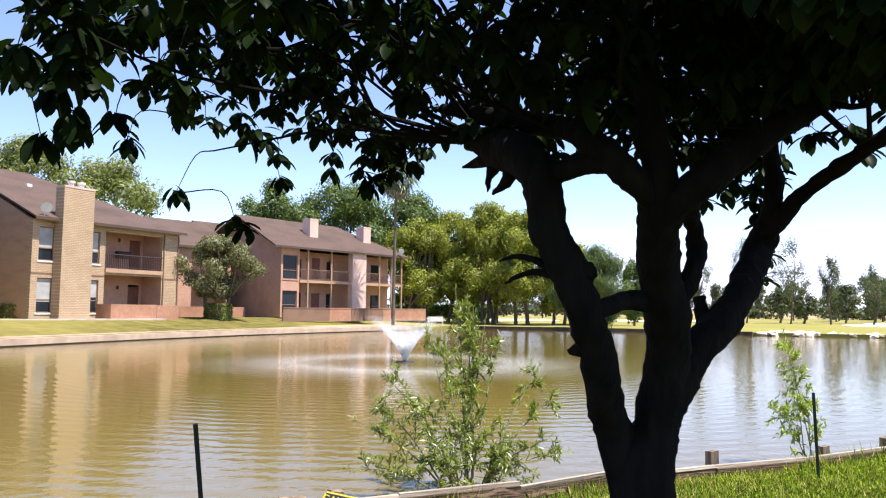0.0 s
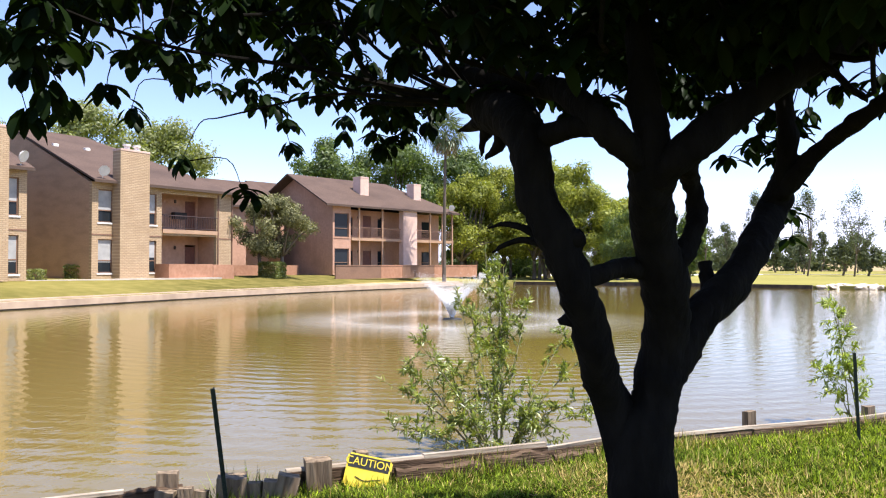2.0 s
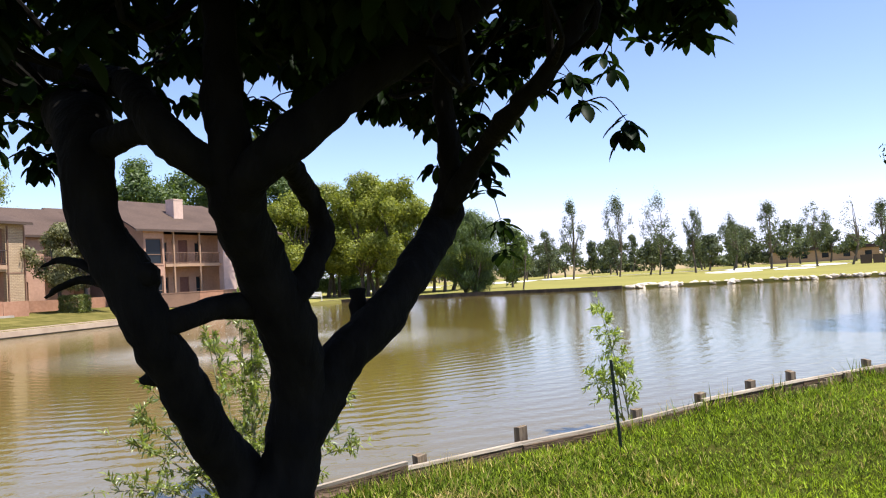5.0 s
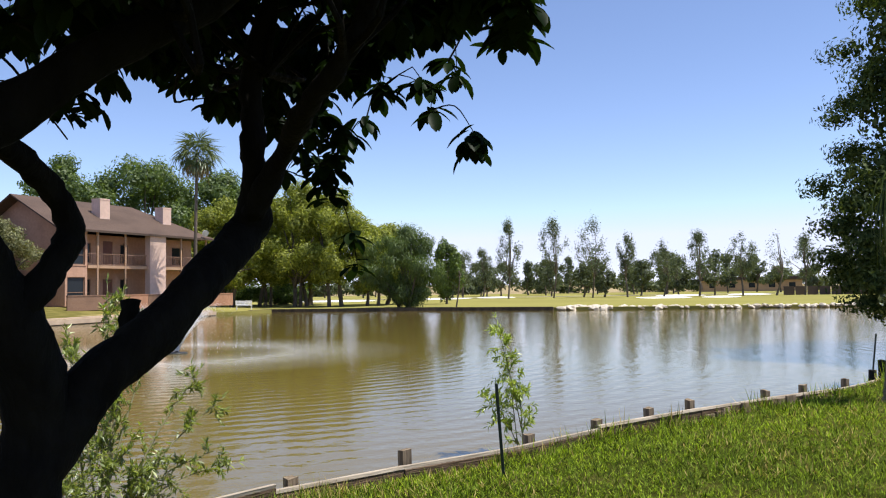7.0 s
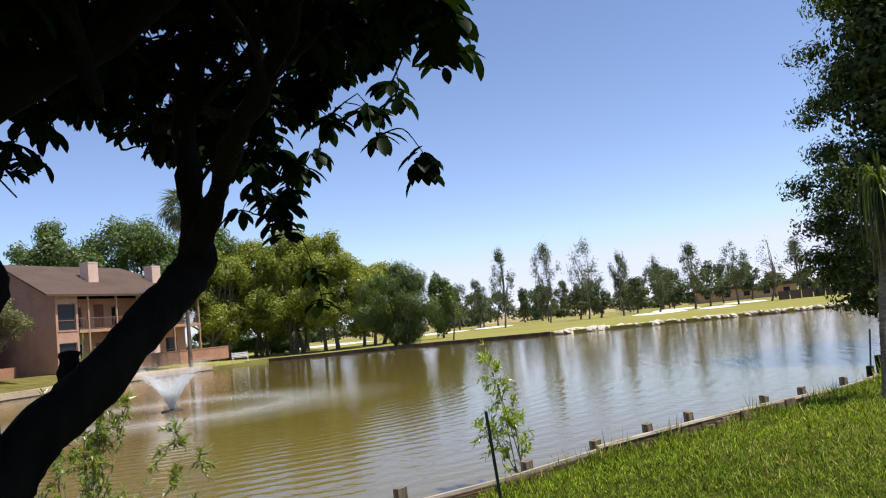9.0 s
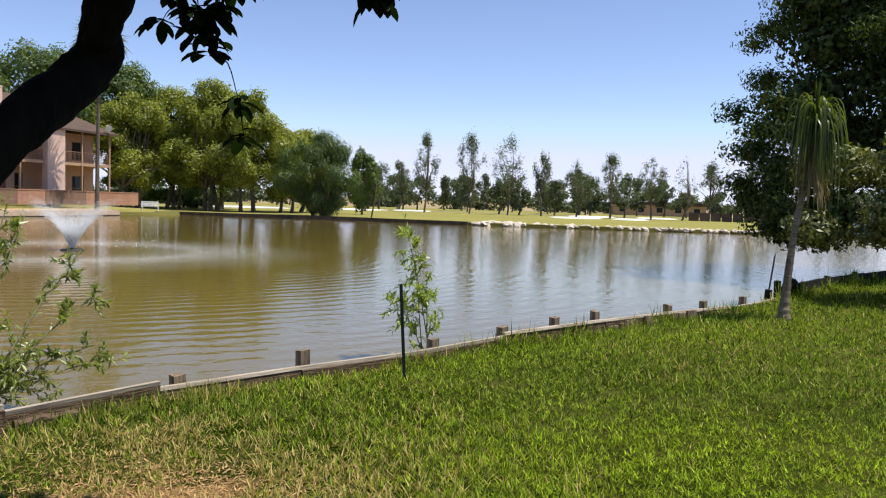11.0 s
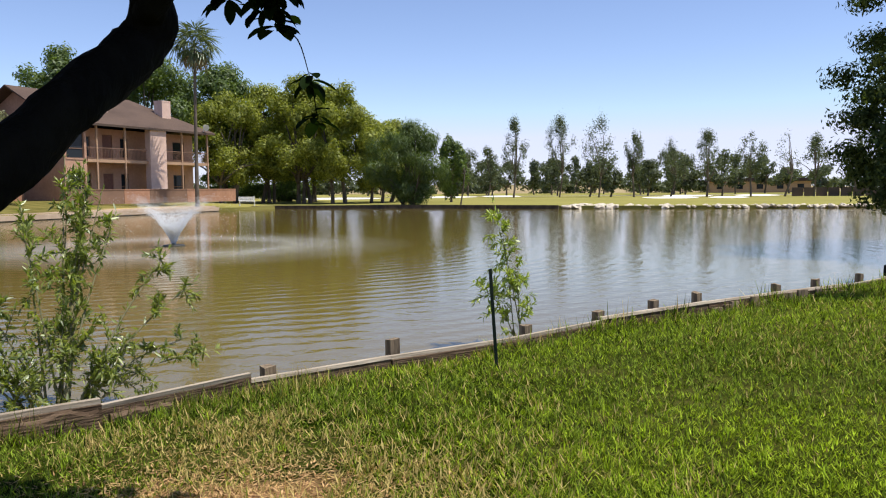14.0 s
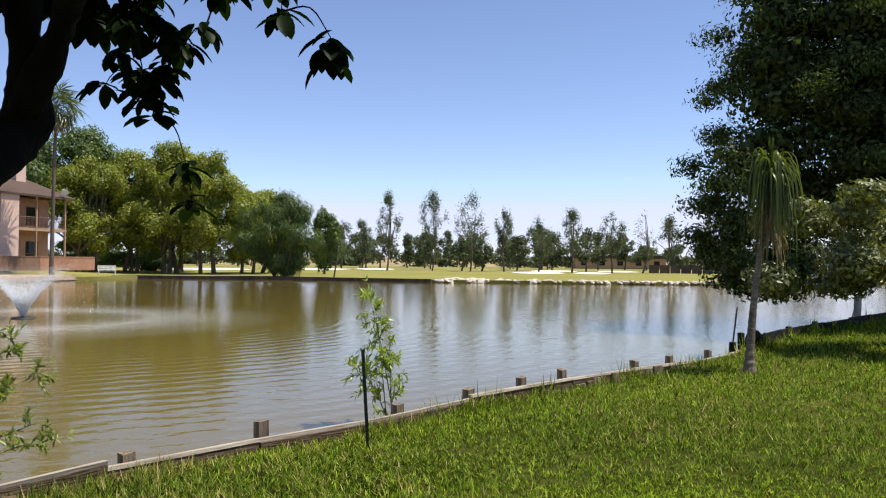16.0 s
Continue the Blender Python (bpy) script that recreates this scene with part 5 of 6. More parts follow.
# ---------------------------------------------------------------- shrub, sapling
def twiggy(name, label, category, base, stems, leaf, size, per, seed, slim=0.2, r0=0.012, bare=0.25):
    """Upright stems with side shoots, narrow leaves set all along them."""
    rng = np.random.default_rng(seed)
    t = thing(name, label, category)
    P, D, N, L = [], [], [], []
    for s in stems:
        bm = bmesh.new()
        line = smooth_line([(*q, r0 * (1 - 0.75 * i / (len(s) - 1))) for i, q in enumerate(s)], 6)
        tube(bm, line, 5)
        ln = [np.array(q[:3]) for q in line]
        shoots = [(ln, 0)]
        for k in range(per):
            i = rng.integers(int(len(ln) * bare), len(ln) - 1)
            d = unit(rng.normal(size=3) + np.array((0, 0, 0.55)))
            m = rng.uniform(0.18, 0.42) * (1.15 - i / len(ln))
            m = max(m, 0.12)
            q = [ln[i], ln[i] + d * m * 0.55, ln[i] + d * m + np.array((0, 0, -0.08 * m))]
            sl = smooth_line([(*q[0], r0 * 0.35), (*q[1], r0 * 0.25), (*q[2], r0 * 0.12)], 4)
            tube(bm, sl, 3)
            shoots.append(([np.array(p[:3]) for p in sl], 1))
        part("stem", bm, GREEN_STEM, t)
        for sh, side in shoots:
            seg = sh[1:] if side else sh[int(len(sh) * max(bare, 0.35)):]
            for i, p in enumerate(seg):
                along = unit((seg[min(i + 1, len(seg) - 1)] - seg[max(i - 1, 0)]))
                for _ in range(4 if side else 5):
                    d = unit(along * 0.9 + rng.normal(size=3) * 0.75)
                    P.append(p + along * rng.uniform(-0.03, 0.03))
                    D.append(d), N.append(np.array((0, 0, 1)) + rng.normal(size=3) * 0.5), L.append(size * rng.uniform(0.6, 1.3))
    L = np.array(L)
    leaves("leaf_spray", np.array(P), np.array(D), np.array(N), L, L * slim, leaf, t, bend=0.1, fold=0.1)
    return t


def fan(base, tops, bow=0.12):
    out = []
    for i, (x, y, z) in enumerate(tops):
        b = np.array(base) + np.array((0.06 * math.cos(i * 2.4), 0.06 * math.sin(i * 2.4), 0))
        e = np.array((x, y, z))
        m = b + (e - b) * 0.5 + np.array((0, 0, bow * np.linalg.norm((e - b)[:2])))
        out.append([tuple(b), tuple(m), tuple(e)])
    return out


SHRUB = (-3.85, 6.0, -0.35)
twiggy("shrub", "light green shrub with narrow leaves growing over the timber wall", "shrub", SHRUB,
       fan(SHRUB, [(-4.2, 7.0, 1.68), (-4.05, 6.8, 1.5), (-3.75, 6.7, 1.28), (-4.6, 5.9, 1.0), (-4.7, 5.7, 0.75), (-3.35, 6.8, 1.0), (-3.2, 6.9, 0.72), (-3.12, 7.1, 0.12), (-4.2, 6.2, 1.2),
                   (-4.6, 5.05, 0.2), (-4.2, 5.8, 0.35), (-3.6, 6.3, 0.3), (-3.3, 7.0, 0.25), (-4.5, 5.6, 0.95), (-4.75, 5.45, 0.55), (-4.5, 6.6, 1.35), (-4.1, 6.9, 1.6), (-3.95, 6.85, 1.45), (-4.25, 6.85, 1.5), (-4.3, 6.9, 1.75)]),
       LEAF_BUSH, 0.07, 13, 21, 0.24)
SAP = (-0.66, 9.44, -0.45)
twiggy("sapling", "thin yellow-green sapling standing in the shallow water", "shrub", SAP,
       fan(SAP, [(-0.95, 9.24, 1.32), (-0.86, 9.3, 1.1), (-0.7, 9.4, 0.68), (-1.12, 9.1, 0.45)], 0.3), LEAF_SAP, 0.075, 13, 8, 0.26, 0.008, 0.3)


# ---------------------------------------------------------------- ponytail palm and trees on the near bank
def ponytail():
    t = thing("ponytail_palm", "slim pale-trunked ponytail palm with a drooping mop of strap leaves", "palm")
    bm = bmesh.new()
    line = smooth_line([(4.26, 11.85, -0.2, 0.15), (4.26, 11.85, 0.04, 0.095), (4.275, 11.87, 0.3, 0.064), (4.33, 11.9, 0.9, 0.05), (4.42, 11.95, 1.5, 0.042), (4.54, 12.0, 2.1, 0.038), (4.62, 12.0, 2.75, 0.036)], 14)
    line = [(x, y, z, r * (1 + 0.07 * math.sin(z * 55) + 0.05 * noise.noise(Vector((0, 0, z * 9))))) for x, y, z, r in line]
    tube(bm, line, 12, 0.06, random.Random(2))
    part("trunk", bm, RING_BARK, t, "grey-brown ringed trunk", smooth=True)
    rng = np.random.default_rng(4)
    mop = []
    for k in range(260):
        a = rng.random() * 2 * math.pi
        top = np.array((4.62 + 0.03 * math.cos(a), 12.0 + 0.03 * math.sin(a), 2.45 + 0.42 * rng.random() ** 0.7))
        up, out = rng.uniform(0.05, 0.36), rng.uniform(0.1, 0.36)
        fall = 0.15 + 0.95 * rng.random() ** 1.2
        c, e = math.cos(a), math.sin(a)
        twist = rng.normal() * 0.1
        pts = [top, top + np.array((c * out * 0.45, e * out * 0.45, up)), top + np.array((c * out * 0.95 - e * twist * 0.5, e * out * 0.95 + c * twist * 0.5, up * 0.7)),
               top + np.array((c * out * 1.2 - e * twist, e * out * 1.2 + c * twist, -0.35 * fall)), top + np.array((c * out * 1.28 - e * twist, e * out * 1.28 + c * twist, -fall))]
        mop.append(smooth_line([tuple(p) for p in pts], 3))
    for k in range(14):
        a = rng.random() * 2 * math.pi
        mop.append(smooth_line([(4.62, 12.0, 2.9), (4.62 + 0.02 * math.cos(a), 12.0 + 0.02 * math.sin(a), 3.15), (4.62 + 0.05 * math.cos(a), 12.0 + 0.05 * math.sin(a), 3.3 + 0.14 * rng.random())], 3))
    ribbons("leaf_mop", mop, 0.026, LEAF_PONY, t)
    skirt = []
    for k in range(150):
        a = rng.random() * 2 * math.pi
        r, z, ln = rng.uniform(0.04, 0.12), rng.uniform(1.9, 2.6), rng.uniform(0.25, 0.6)
        c, e, w = math.cos(a), math.sin(a), rng.uniform(0.06, 0.26)
        skirt.append(smooth_line([(4.6 + r * c, 12.0 + r * e, z), (4.6 + (r + w * 0.7) * c, 12.0 + (r + w * 0.7) * e, z - ln * 0.35), (4.6 + (r + w) * c, 12.0 + (r + w) * e, z - ln)], 3))
    ribbons("dry_skirt", skirt, 0.02, LEAF_DRY, t, "dry brown leaf skirt")


ponytail()
r_ = np.random.default_rng(31)
big = []
while len(big) < 620:
    d_ = unit(r_.normal(size=3))
    u_ = r_.random() ** 0.25
    h_ = 0.5 + 0.5 * d_[2] * u_
    x_, y_, z_ = 13.35 + 6.2 * d_[0] * u_ * (1.06 - 0.25 * h_), 22.4 + 5.2 * d_[1] * u_, 0.8 + 12.4 * h_
    if noise.noise(Vector((x_, y_, z_ * 1.4)) * 0.5) < -0.1 and u_ > 0.8 or z_ < 2.5 and x_ > 9.6:
        continue
    w_ = r_.uniform(0.36, 0.72)
    big.append((x_, y_, z_, w_ * 1.25, w_ * 1.25, w_ * 0.6))
big += [(7.35 + 0.35 * r_.normal(), 21.4 + 0.6 * r_.normal(), z_, 0.75, 0.75, 0.4) for z_ in np.linspace(1.5, 4.4, 22)]
big += [(8.6 + 0.7 * r_.normal(), 21.2 + 0.5 * r_.normal(), 0.55 + 0.8 * r_.random(), 0.75, 0.75, 0.35) for _ in range(14)]
bt = tree("tree", "large dense dark green tree overhanging the water", (14.6, 22.4, -0.1), big, 250000, 0.125, LEAF_BIG, BARK2, 0.33, 1.9, 32, 16, 0.5, 0.42, 0.7)
core = [(13.6 - 14.6, 0.0, 4.2 + 1.8 * k, 4.2 - 0.3 * abs(k - 2), 3.7, 1.6) for k in range(5)] + [(8.9 - 14.6, 21.6 - 22.4, 1.6 + 1.1 * k, 1.3, 1.3, 0.8) for k in range(8)] + [(11.0 - 14.6, 20.6 - 22.4, 3.2 + 1.2 * k, 1.8, 1.4, 0.9) for k in range(5)]
foliage("inner_crown", r_, core, 95000, 0.18, LEAF_BIG, bt, 0.4, 0.6, 0.9, "shaded inner foliage")
r_ = np.random.default_rng(41)
flo = []
while len(flo) < 46:
    x_, y_ = r_.uniform(5.4, 10.2), 14.5 + 1.3 * (r_.random() - 0.5) * 2
    z_ = 1.15 + 2.2 * r_.random()
    if z_ > 1.9 + 0.9 * min(1.0, (x_ - 5.2) / 1.6) or z_ < 1.0 + 0.25 * (x_ - 5.4) / 4:
        continue
    flo.append((x_, y_, z_, r_.uniform(0.32, 0.55), r_.uniform(0.32, 0.55), r_.uniform(0.22, 0.36)))
ft = tree("flowering_tree", "spreading small tree with white blossoms on a low curved trunk", (9.9, 14.9, -0.1), flo, 48000, 0.1, LEAF_FLO, BARK2, 0.13, 0.7, 42, 9, 0.3, 0.45, 0.5)
rng_f = np.random.default_rng(43)
P_, d_ = crown_points(rng_f, [(a - 9.9, b - 14.9, c + 0.1, d, e, f) for a, b, c, d, e, f in flo], 460, 0.15)
P_ = np.repeat(P_, 5, axis=0) + rng_f.normal(size=(2300, 3)) * 0.012
leaves("blossom", P_, rand_dirs(rng_f, 2300), rand_dirs(rng_f, 2300), np.full(2300, 0.055), np.full(2300, 0.034), PETAL, ft, "white blossoms")


def hedge(x, y, z, w, d, h, turn, seed, label):
    t = thing("hedge", label, "hedge", m=Matrix.Translation((x, y, z)) @ pose(0, 0, 0, 0, 0, turn))
    rng = np.random.default_rng(seed)
    n = int(2600 * w * d * h)
    P = (rng.random((n, 3)) - 0.5) * 2
    ax = rng.integers(0, 3, n)
    P[np.arange(n), ax] = np.sign(P[np.arange(n), ax]) * rng.uniform(0.8, 1.02, n)
    P = P * np.array((w / 2, d / 2, h / 2)) + np.array((0, 0, h / 2))
    L = rng.uniform(0.08, 0.16, n)
    leaves("leaf_mass", P, rand_dirs(rng, n), rand_dirs(rng, n) + np.array((0, 0, 0.6)), L, L * 0.6, LEAF_TREE, t)
    bm = bmesh.new()
    for k in range(4):
        x0 = w * (k / 3 - 0.5) * 0.7
        tube(bm, [(x0, 0, -0.1, 0.03), (x0, 0, h * 0.6, 0.02)], 5)
    part("stem", bm, BARK2, t)


hedge(-40.6, 33.0, 0.75, 1.3, 0.9, 0.85, 5, 201, "clipped light green hedge by the brick gable wall")
hedge(-38.6, 28.6, 0.75, 0.7, 0.7, 0.6, 20, 202, "small ragged green bush by the house corner")
hedge(-36.1, 46.0, 0.7, 1.6, 1.2, 1.1, 0, 203, "dark leafy bush at the foot of the tree")


# ---------------------------------------------------------------- trees beyond the pond
def round_tree(label, x, y, z, h, rx, n, size, leaf, seed, r0=0.2, clear=0.28, trunks=1, ry=None, shape=1.0, k=26, group="", slim=0.5, droop=0.3, fill=0.45, s=(0.2, 0.33)):
    rng = np.random.default_rng(seed)
    b = blob_cloud(rng, x, y, z + h * clear, z + h, rx, ry or rx, k, shape, *s)
    return tree("tree", label, (x, y, z), b, n, size, leaf, BARK2, r0, h * clear * 1.1, seed, 9, droop, slim, fill, group, trunks, 0.7)


round_tree("small broad-leaved tree with olive foliage before the houses", -36.5, 46.3, 0.6, 6.2, 3.95, 26000, 0.17, LEAF_MAG, 51, 0.16, 0.26, 2, k=60, s=(0.14, 0.24))
for i, (x, y, h, rx) in enumerate(((-66, 55.5, 17.3, 7.5), (-60.5, 60.5, 16.2, 7), (-71, 49, 15, 6.5))):
    round_tree("large light green tree behind the brick houses", x, y, 0.8, h, rx * 1.2, 30000, 0.36, LEAF_TREE, 61 + i, 0.3, 0.15, group="trees behind the houses", k=70, s=(0.13, 0.24))
for i, (x, y, h, rx) in enumerate(((-50, 75, 15.5, 6.5), (-44, 80, 16.5, 6.5), (-37, 84, 14.5, 6))):
    round_tree("large mid-green tree behind the stucco house", x, y, 0.6, h, rx * 1.15, 28000, 0.36, LEAF_MESQ, 66 + i, 0.3, 0.15, group="trees behind the houses", k=70, s=(0.13, 0.24))
for i, (x, y, h, rx, tr) in enumerate(((-31.5, 83, 13.0, 4.6, 3), (-26.5, 80, 13.4, 4.8, 3), (-22.5, 79, 12.4, 4.2, 2), (-28, 88, 13.5, 4.8, 2), (-19.0, 81, 8.6, 3.2, 2), (-34, 78, 11.5, 4.2, 2), (-18.5, 86, 9.0, 3.4, 1))):
    round_tree("olive-yellow oak with several trunks on the far bank", x, y, 0.05, h * (1 + 0.06 * math.sin(3.1 * i)), rx * 1.4, 30000, 0.27, LEAF_OAK, 71 + i, 0.24, 0.17, tr, shape=1.3, group="oaks on the far bank", k=76, s=(0.09, 0.22), fill=0.5)
# Added thickets: their foliage stands in for the dark shade beneath the oaks.
for i, (x, y, h, rx) in enumerate(((-33, 92, 4.2, 5.5), (-38, 90, 4.5, 5.0))):
    round_tree("low thicket added to darken the shade under the oaks", x, y, 0.0, h, rx, 9000, 0.3, LEAF_MESQ, 271 + i, 0.1, 0.02, 2, k=40, group="thickets under the oaks", s=(0.15, 0.26))
round_tree("feathery dark green tree drooping to the ground at the water", -13.9, 71.6, 0.0, 7.8, 4.9, 30000, 0.4, LEAF_MESQ, 81, 0.2, 0.0, 2, 2.8, 0.85, 90, slim=0.13, droop=1.7, s=(0.12, 0.24))
round_tree("dark green tree behind the drooping one", -11.6, 84, 0.0, 7.0, 2.2, 6500, 0.3, LEAF_MESQ, 83, 0.16, 0.1, k=40, s=(0.15, 0.25))
round_tree("small young tree at the water's edge", -9.0, 71.5, 0.0, 5.0, 0.9, 700, 0.3, LEAF_MESQ, 82, 0.07, 0.45)


def fan_palm(x, y, z, h):
    t = thing("fan_palm", "tall slender fan palm with a ragged crown", "palm", m=Matrix.Translation((x, y, z)))
    bm = bmesh.new()
    tube(bm, smooth_line([(0, 0, -0.3, 0.26), (0, 0, 0.4, 0.18), (0.05, 0, h * 0.5, 0.13), (0.1, 0.1, h - 1.4, 0.12)], 6), 10, 0.05, random.Random(7))
    part("trunk", bm, BARK2, t, smooth=True)
    rng = np.random.default_rng(17)
    top = np.array((0.1, 0.1, h - 1.3))
    for k in range(40):
        a = 2 * math.pi * (k * 0.618 % 1)
        el = radians(78 - 140 * (k / 39) ** 0.9)
        d = np.array((math.cos(a) * math.cos(el), math.sin(a) * math.cos(el), math.sin(el)))
        hub = top + d * rng.uniform(0.8, 1.4) + np.array((0, 0, -0.1))
        bm = bmesh.new()
        tube(bm, [(*top, 0.03), (*hub, 0.015)], 4)
        side = unit(np.cross(d, (0, 0, 1.0)))
        up = np.cross(side, d)
        P, D, N, L = [], [], [], []
        for j in range(17):
            w = radians(-105 + 210 * j / 16)
            v = d * math.cos(w) + side * math.sin(w)
            P.append(hub), D.append(v + np.array((0, 0, -0.75)) * rng.random()), N.append(up), L.append(rng.uniform(0.95, 1.6) * (1.0 if abs(w) < 1.2 else 0.8))
        f = part("stalk", bm, LEAF_PALM, t)
        leaves("frond", np.array(P), np.array(D), np.array(N), np.array(L), np.full(17, 0.11), LEAF_PALM if k < 34 else LEAF_DRY, f, bend=0.3)
    return t


fan_palm(-29.0, 60.65, 0.35, 13.95)

# the row of tall thin trees on the golf course, and rounder ones beyond
ROW = [(-6.7, 115, 11.6, 2.3), (-0.15, 116, 12.0, 2.6), (5.3, 113.5, 11.6, 3.2), (10.25, 115, 9.4, 1.9), (15.3, 115, 8.0, 2.6), (20.0, 114, 9.2, 2.7), (25.8, 114, 9.0, 2.8), (30.0, 113, 9.4, 2.2), (34.0, 114, 8.6, 2.8), (-11.2, 124, 8.0, 2.2), (-14.6, 126, 8.0, 2.6), (40, 116, 8.5, 2.8)]
for i, (x, y, h, rx) in enumerate(ROW):
    round_tree("tall thin grey-green tree on the golf course", x, y, 0.1, h, rx, 3200 if i != 7 else 400, 0.27, LEAF_FAR, 101 + i, 0.14, 0.26, shape=1.15, k=30, group="tall trees on the golf course", slim=0.35, fill=0.7)
rr = random.Random(9)
for i in range(44):
    x = -50 + i * 3.2 + rr.uniform(-2, 2)
    round_tree("round dark tree at the far side of the golf course", x, rr.uniform(150, 200), 0.1, rr.uniform(4.5, 9.0), rr.uniform(2.6, 4.4), 1500, 0.55, LEAF_FAR, 131 + i, 0.18, 0.22, group="far trees of the golf course", k=16)
far_blobs = []
for i in range(260):
    x = rr.uniform(-130, 150)
    far_blobs.append((x, rr.uniform(203, 211), rr.uniform(0.6, 3.0) + 0.8 * noise.noise(Vector((x * 0.06, 0, 0))), rr.uniform(1.6, 3.6), 1.6, rr.uniform(0.8, 1.7)))
woods = foliage("far_woods", np.random.default_rng(303), far_blobs, 26000, 0.85, LEAF_FAR, None, 0.2, 0.6, 0.6)
tagged(woods, "hazy grey-green line of distant trees beyond the golf course", "far woods", kind="stuff")
for i, (x, y, h, rx) in enumerate(((4.4, 122, 5.6, 2.0), (-0.5, 135, 6.0, 2.4), (14, 132, 6.0, 2.8), (19, 126, 6.2, 2.6), (24, 124, 6.6, 3.0), (7.3, 119, 5.0, 2.0))):
    round_tree("dark bushy tree between the tall ones", x, y, 0.1, h, rx, 1800, 0.42, LEAF_FAR, 161 + i, 0.16, 0.2, group="far trees of the golf course", k=16)


# ---------------------------------------------------------------- far shore: rocks, bunkers, path, hill
def rock_mesh(seed):
    bm = bmesh.new()
    bmesh.ops.create_icosphere(bm, subdivisions=2, radius=1)
    for v in bm.verts:
        v.co *= 1 + 0.5 * noise.noise(v.co * 1.5 + Vector((seed * 3.1, 0, 0))) + 0.15 * noise.noise(v.co * 4 + Vector((0, seed * 2.3, 0)))
        v.co.z *= 0.55
    return bm


shapes = [link_mesh("shore_rock", rock_mesh(s), ROCK_M) for s in range(5)]
SHORE = [(0.5, 66.9), (11, 66.4), (21, 67.0), (35, 71.0), (43, 75.6)]
for i in range(170):
    s = i / 169 * (len(SHORE) - 1)
    k = min(int(s), len(SHORE) - 2)
    f = s - k
    x, y = (SHORE[k][j] * (1 - f) + SHORE[k + 1][j] * f for j in (0, 1))
    r = rr.uniform(0.12, 0.34) * (1.5 if i < 16 else 1.0)
    src = shapes[i % 5]
    m = Matrix.Translation((x + rr.uniform(-0.3, 0.3), y + rr.uniform(-0.4, 0.8), WATER + 0.12 + 0.1 * rr.random())) @ pose(0, 0, 0, rr.uniform(-15, 15), rr.uniform(-15, 15), rr.uniform(0, 360)) @ Matrix.Diagonal((r * rr.uniform(0.9, 1.7), r, r, 1))
    ob = src if i < 5 else new("shore_rock", src.data)
    ob.matrix_world = m
    tagged(ob, "pale limestone rock lining the far shore", "rock", "rocks along the far shore")


def patch(name, label, x, y, rx, ry, material, z=0.16, seed=0):
    bm = bmesh.new()
    bm.faces.new([bm.verts.new((rx * math.cos(a) * (1 + 0.25 * noise.noise(Vector((math.cos(a), math.sin(a), seed)))), ry * math.sin(a), 0.1 * math.sin(a))) for a in [2 * math.pi * k / 40 for k in range(40)]])
    ob = link_mesh(name, bm, material)
    ob.matrix_world = Matrix.Translation((x, y, z))
    return tagged(ob, label, "sand bunker", kind="structure")


for i, (x, y, rx, ry) in enumerate(((13.5, 102, 3.4, 1.3), (20.5, 102, 2.4, 1.2), (-17.5, 118, 5, 1.6), (-30, 105, 6, 1.3), (18, 118, 3.5, 1.6), (28, 120, 3, 1.5), (-9, 122, 3, 1.2))):
    patch("bunker", "white sand bunker on the golf course", x, y, rx, ry, SAND_M, 0.22 + 0.012 * i, i)
strip([(-80, 112), (-40, 124), (0, 134), (40, 138), (80, 134)], -0.9, 0.9, 0.1, 0.2, "path", "pale cart path across the golf course", CONCRETE)
bm = bmesh.new()
rows = []
for i in range(60):
    x = -160 + i * 7
    top = 2.2 * max(0.0, 1 - abs(x + 20) / 150) + 0.6 * noise.noise(Vector((x * 0.05, 0, 0)))
    rows.append([bm.verts.new((x, y, z)) for y, z in ((215, 0.0), (228, 0.6 + top), (300, 0.8 + top))])
for a, b in zip(rows, rows[1:]):
    for k in (0, 1):
        bm.faces.new((a[k], b[k], b[k + 1], a[k + 1]))
tagged(link_mesh("hill", bm, DRY_FIELD), "low bank of dry yellow grass beyond the golf course", "hill", kind="structure")


def shed(x, y, w, d, h, turn):
    t = thing("low_building", "long low building with a grey roof beyond the golf course", "building")
    part("wall", boxes((-w / 2, w / 2, -d / 2, d / 2, 0, h)), SIDING, t)
    part("roof", boxes((-w / 2 - 0.6, w / 2 + 0.6, -d / 2 - 0.6, d / 2 + 0.6, h, h + 0.35), (-w / 2, w / 2, -d / 4, d / 4, h + 0.35, h + 0.8)), SHINGLE, t)
    for k in range(5):
        a = -w / 2 + w * (k + 0.5) / 5
        part("window", boxes((a - 0.7, a + 0.7, -d / 2 - 0.03, -d / 2, 0.9, 2.0)), GLASS, t)
    t.matrix_world = Matrix.Translation((x, y, 0.1)) @ pose(0, 0, 0, 0, 0, turn)


shed(46, 196, 22, 8, 2.6, -4)
fence = thing("fence", "dark board fence at the edge of the golf course", "fence")
for k in range(16):
    part("fence_panel", boxes((32 + k * 1.5, 33.45 + k * 1.5, 117.0 - k * 0.3, 117.06 - k * 0.3, 0.1, 1.35)), FASCIA, fence)
bench = thing("garden_bench", "white garden bench on the far bank", "bench")
for k in range(3):
    part("seat_slat", boxes((-0.75, 0.75, -0.2 + k * 0.15, -0.08 + k * 0.15, 0.42, 0.45)), WHITE_M, bench)
    part("back_slat", boxes((-0.75, 0.75, 0.24, 0.27, 0.52 + k * 0.14, 0.62 + k * 0.14)), WHITE_M, bench)
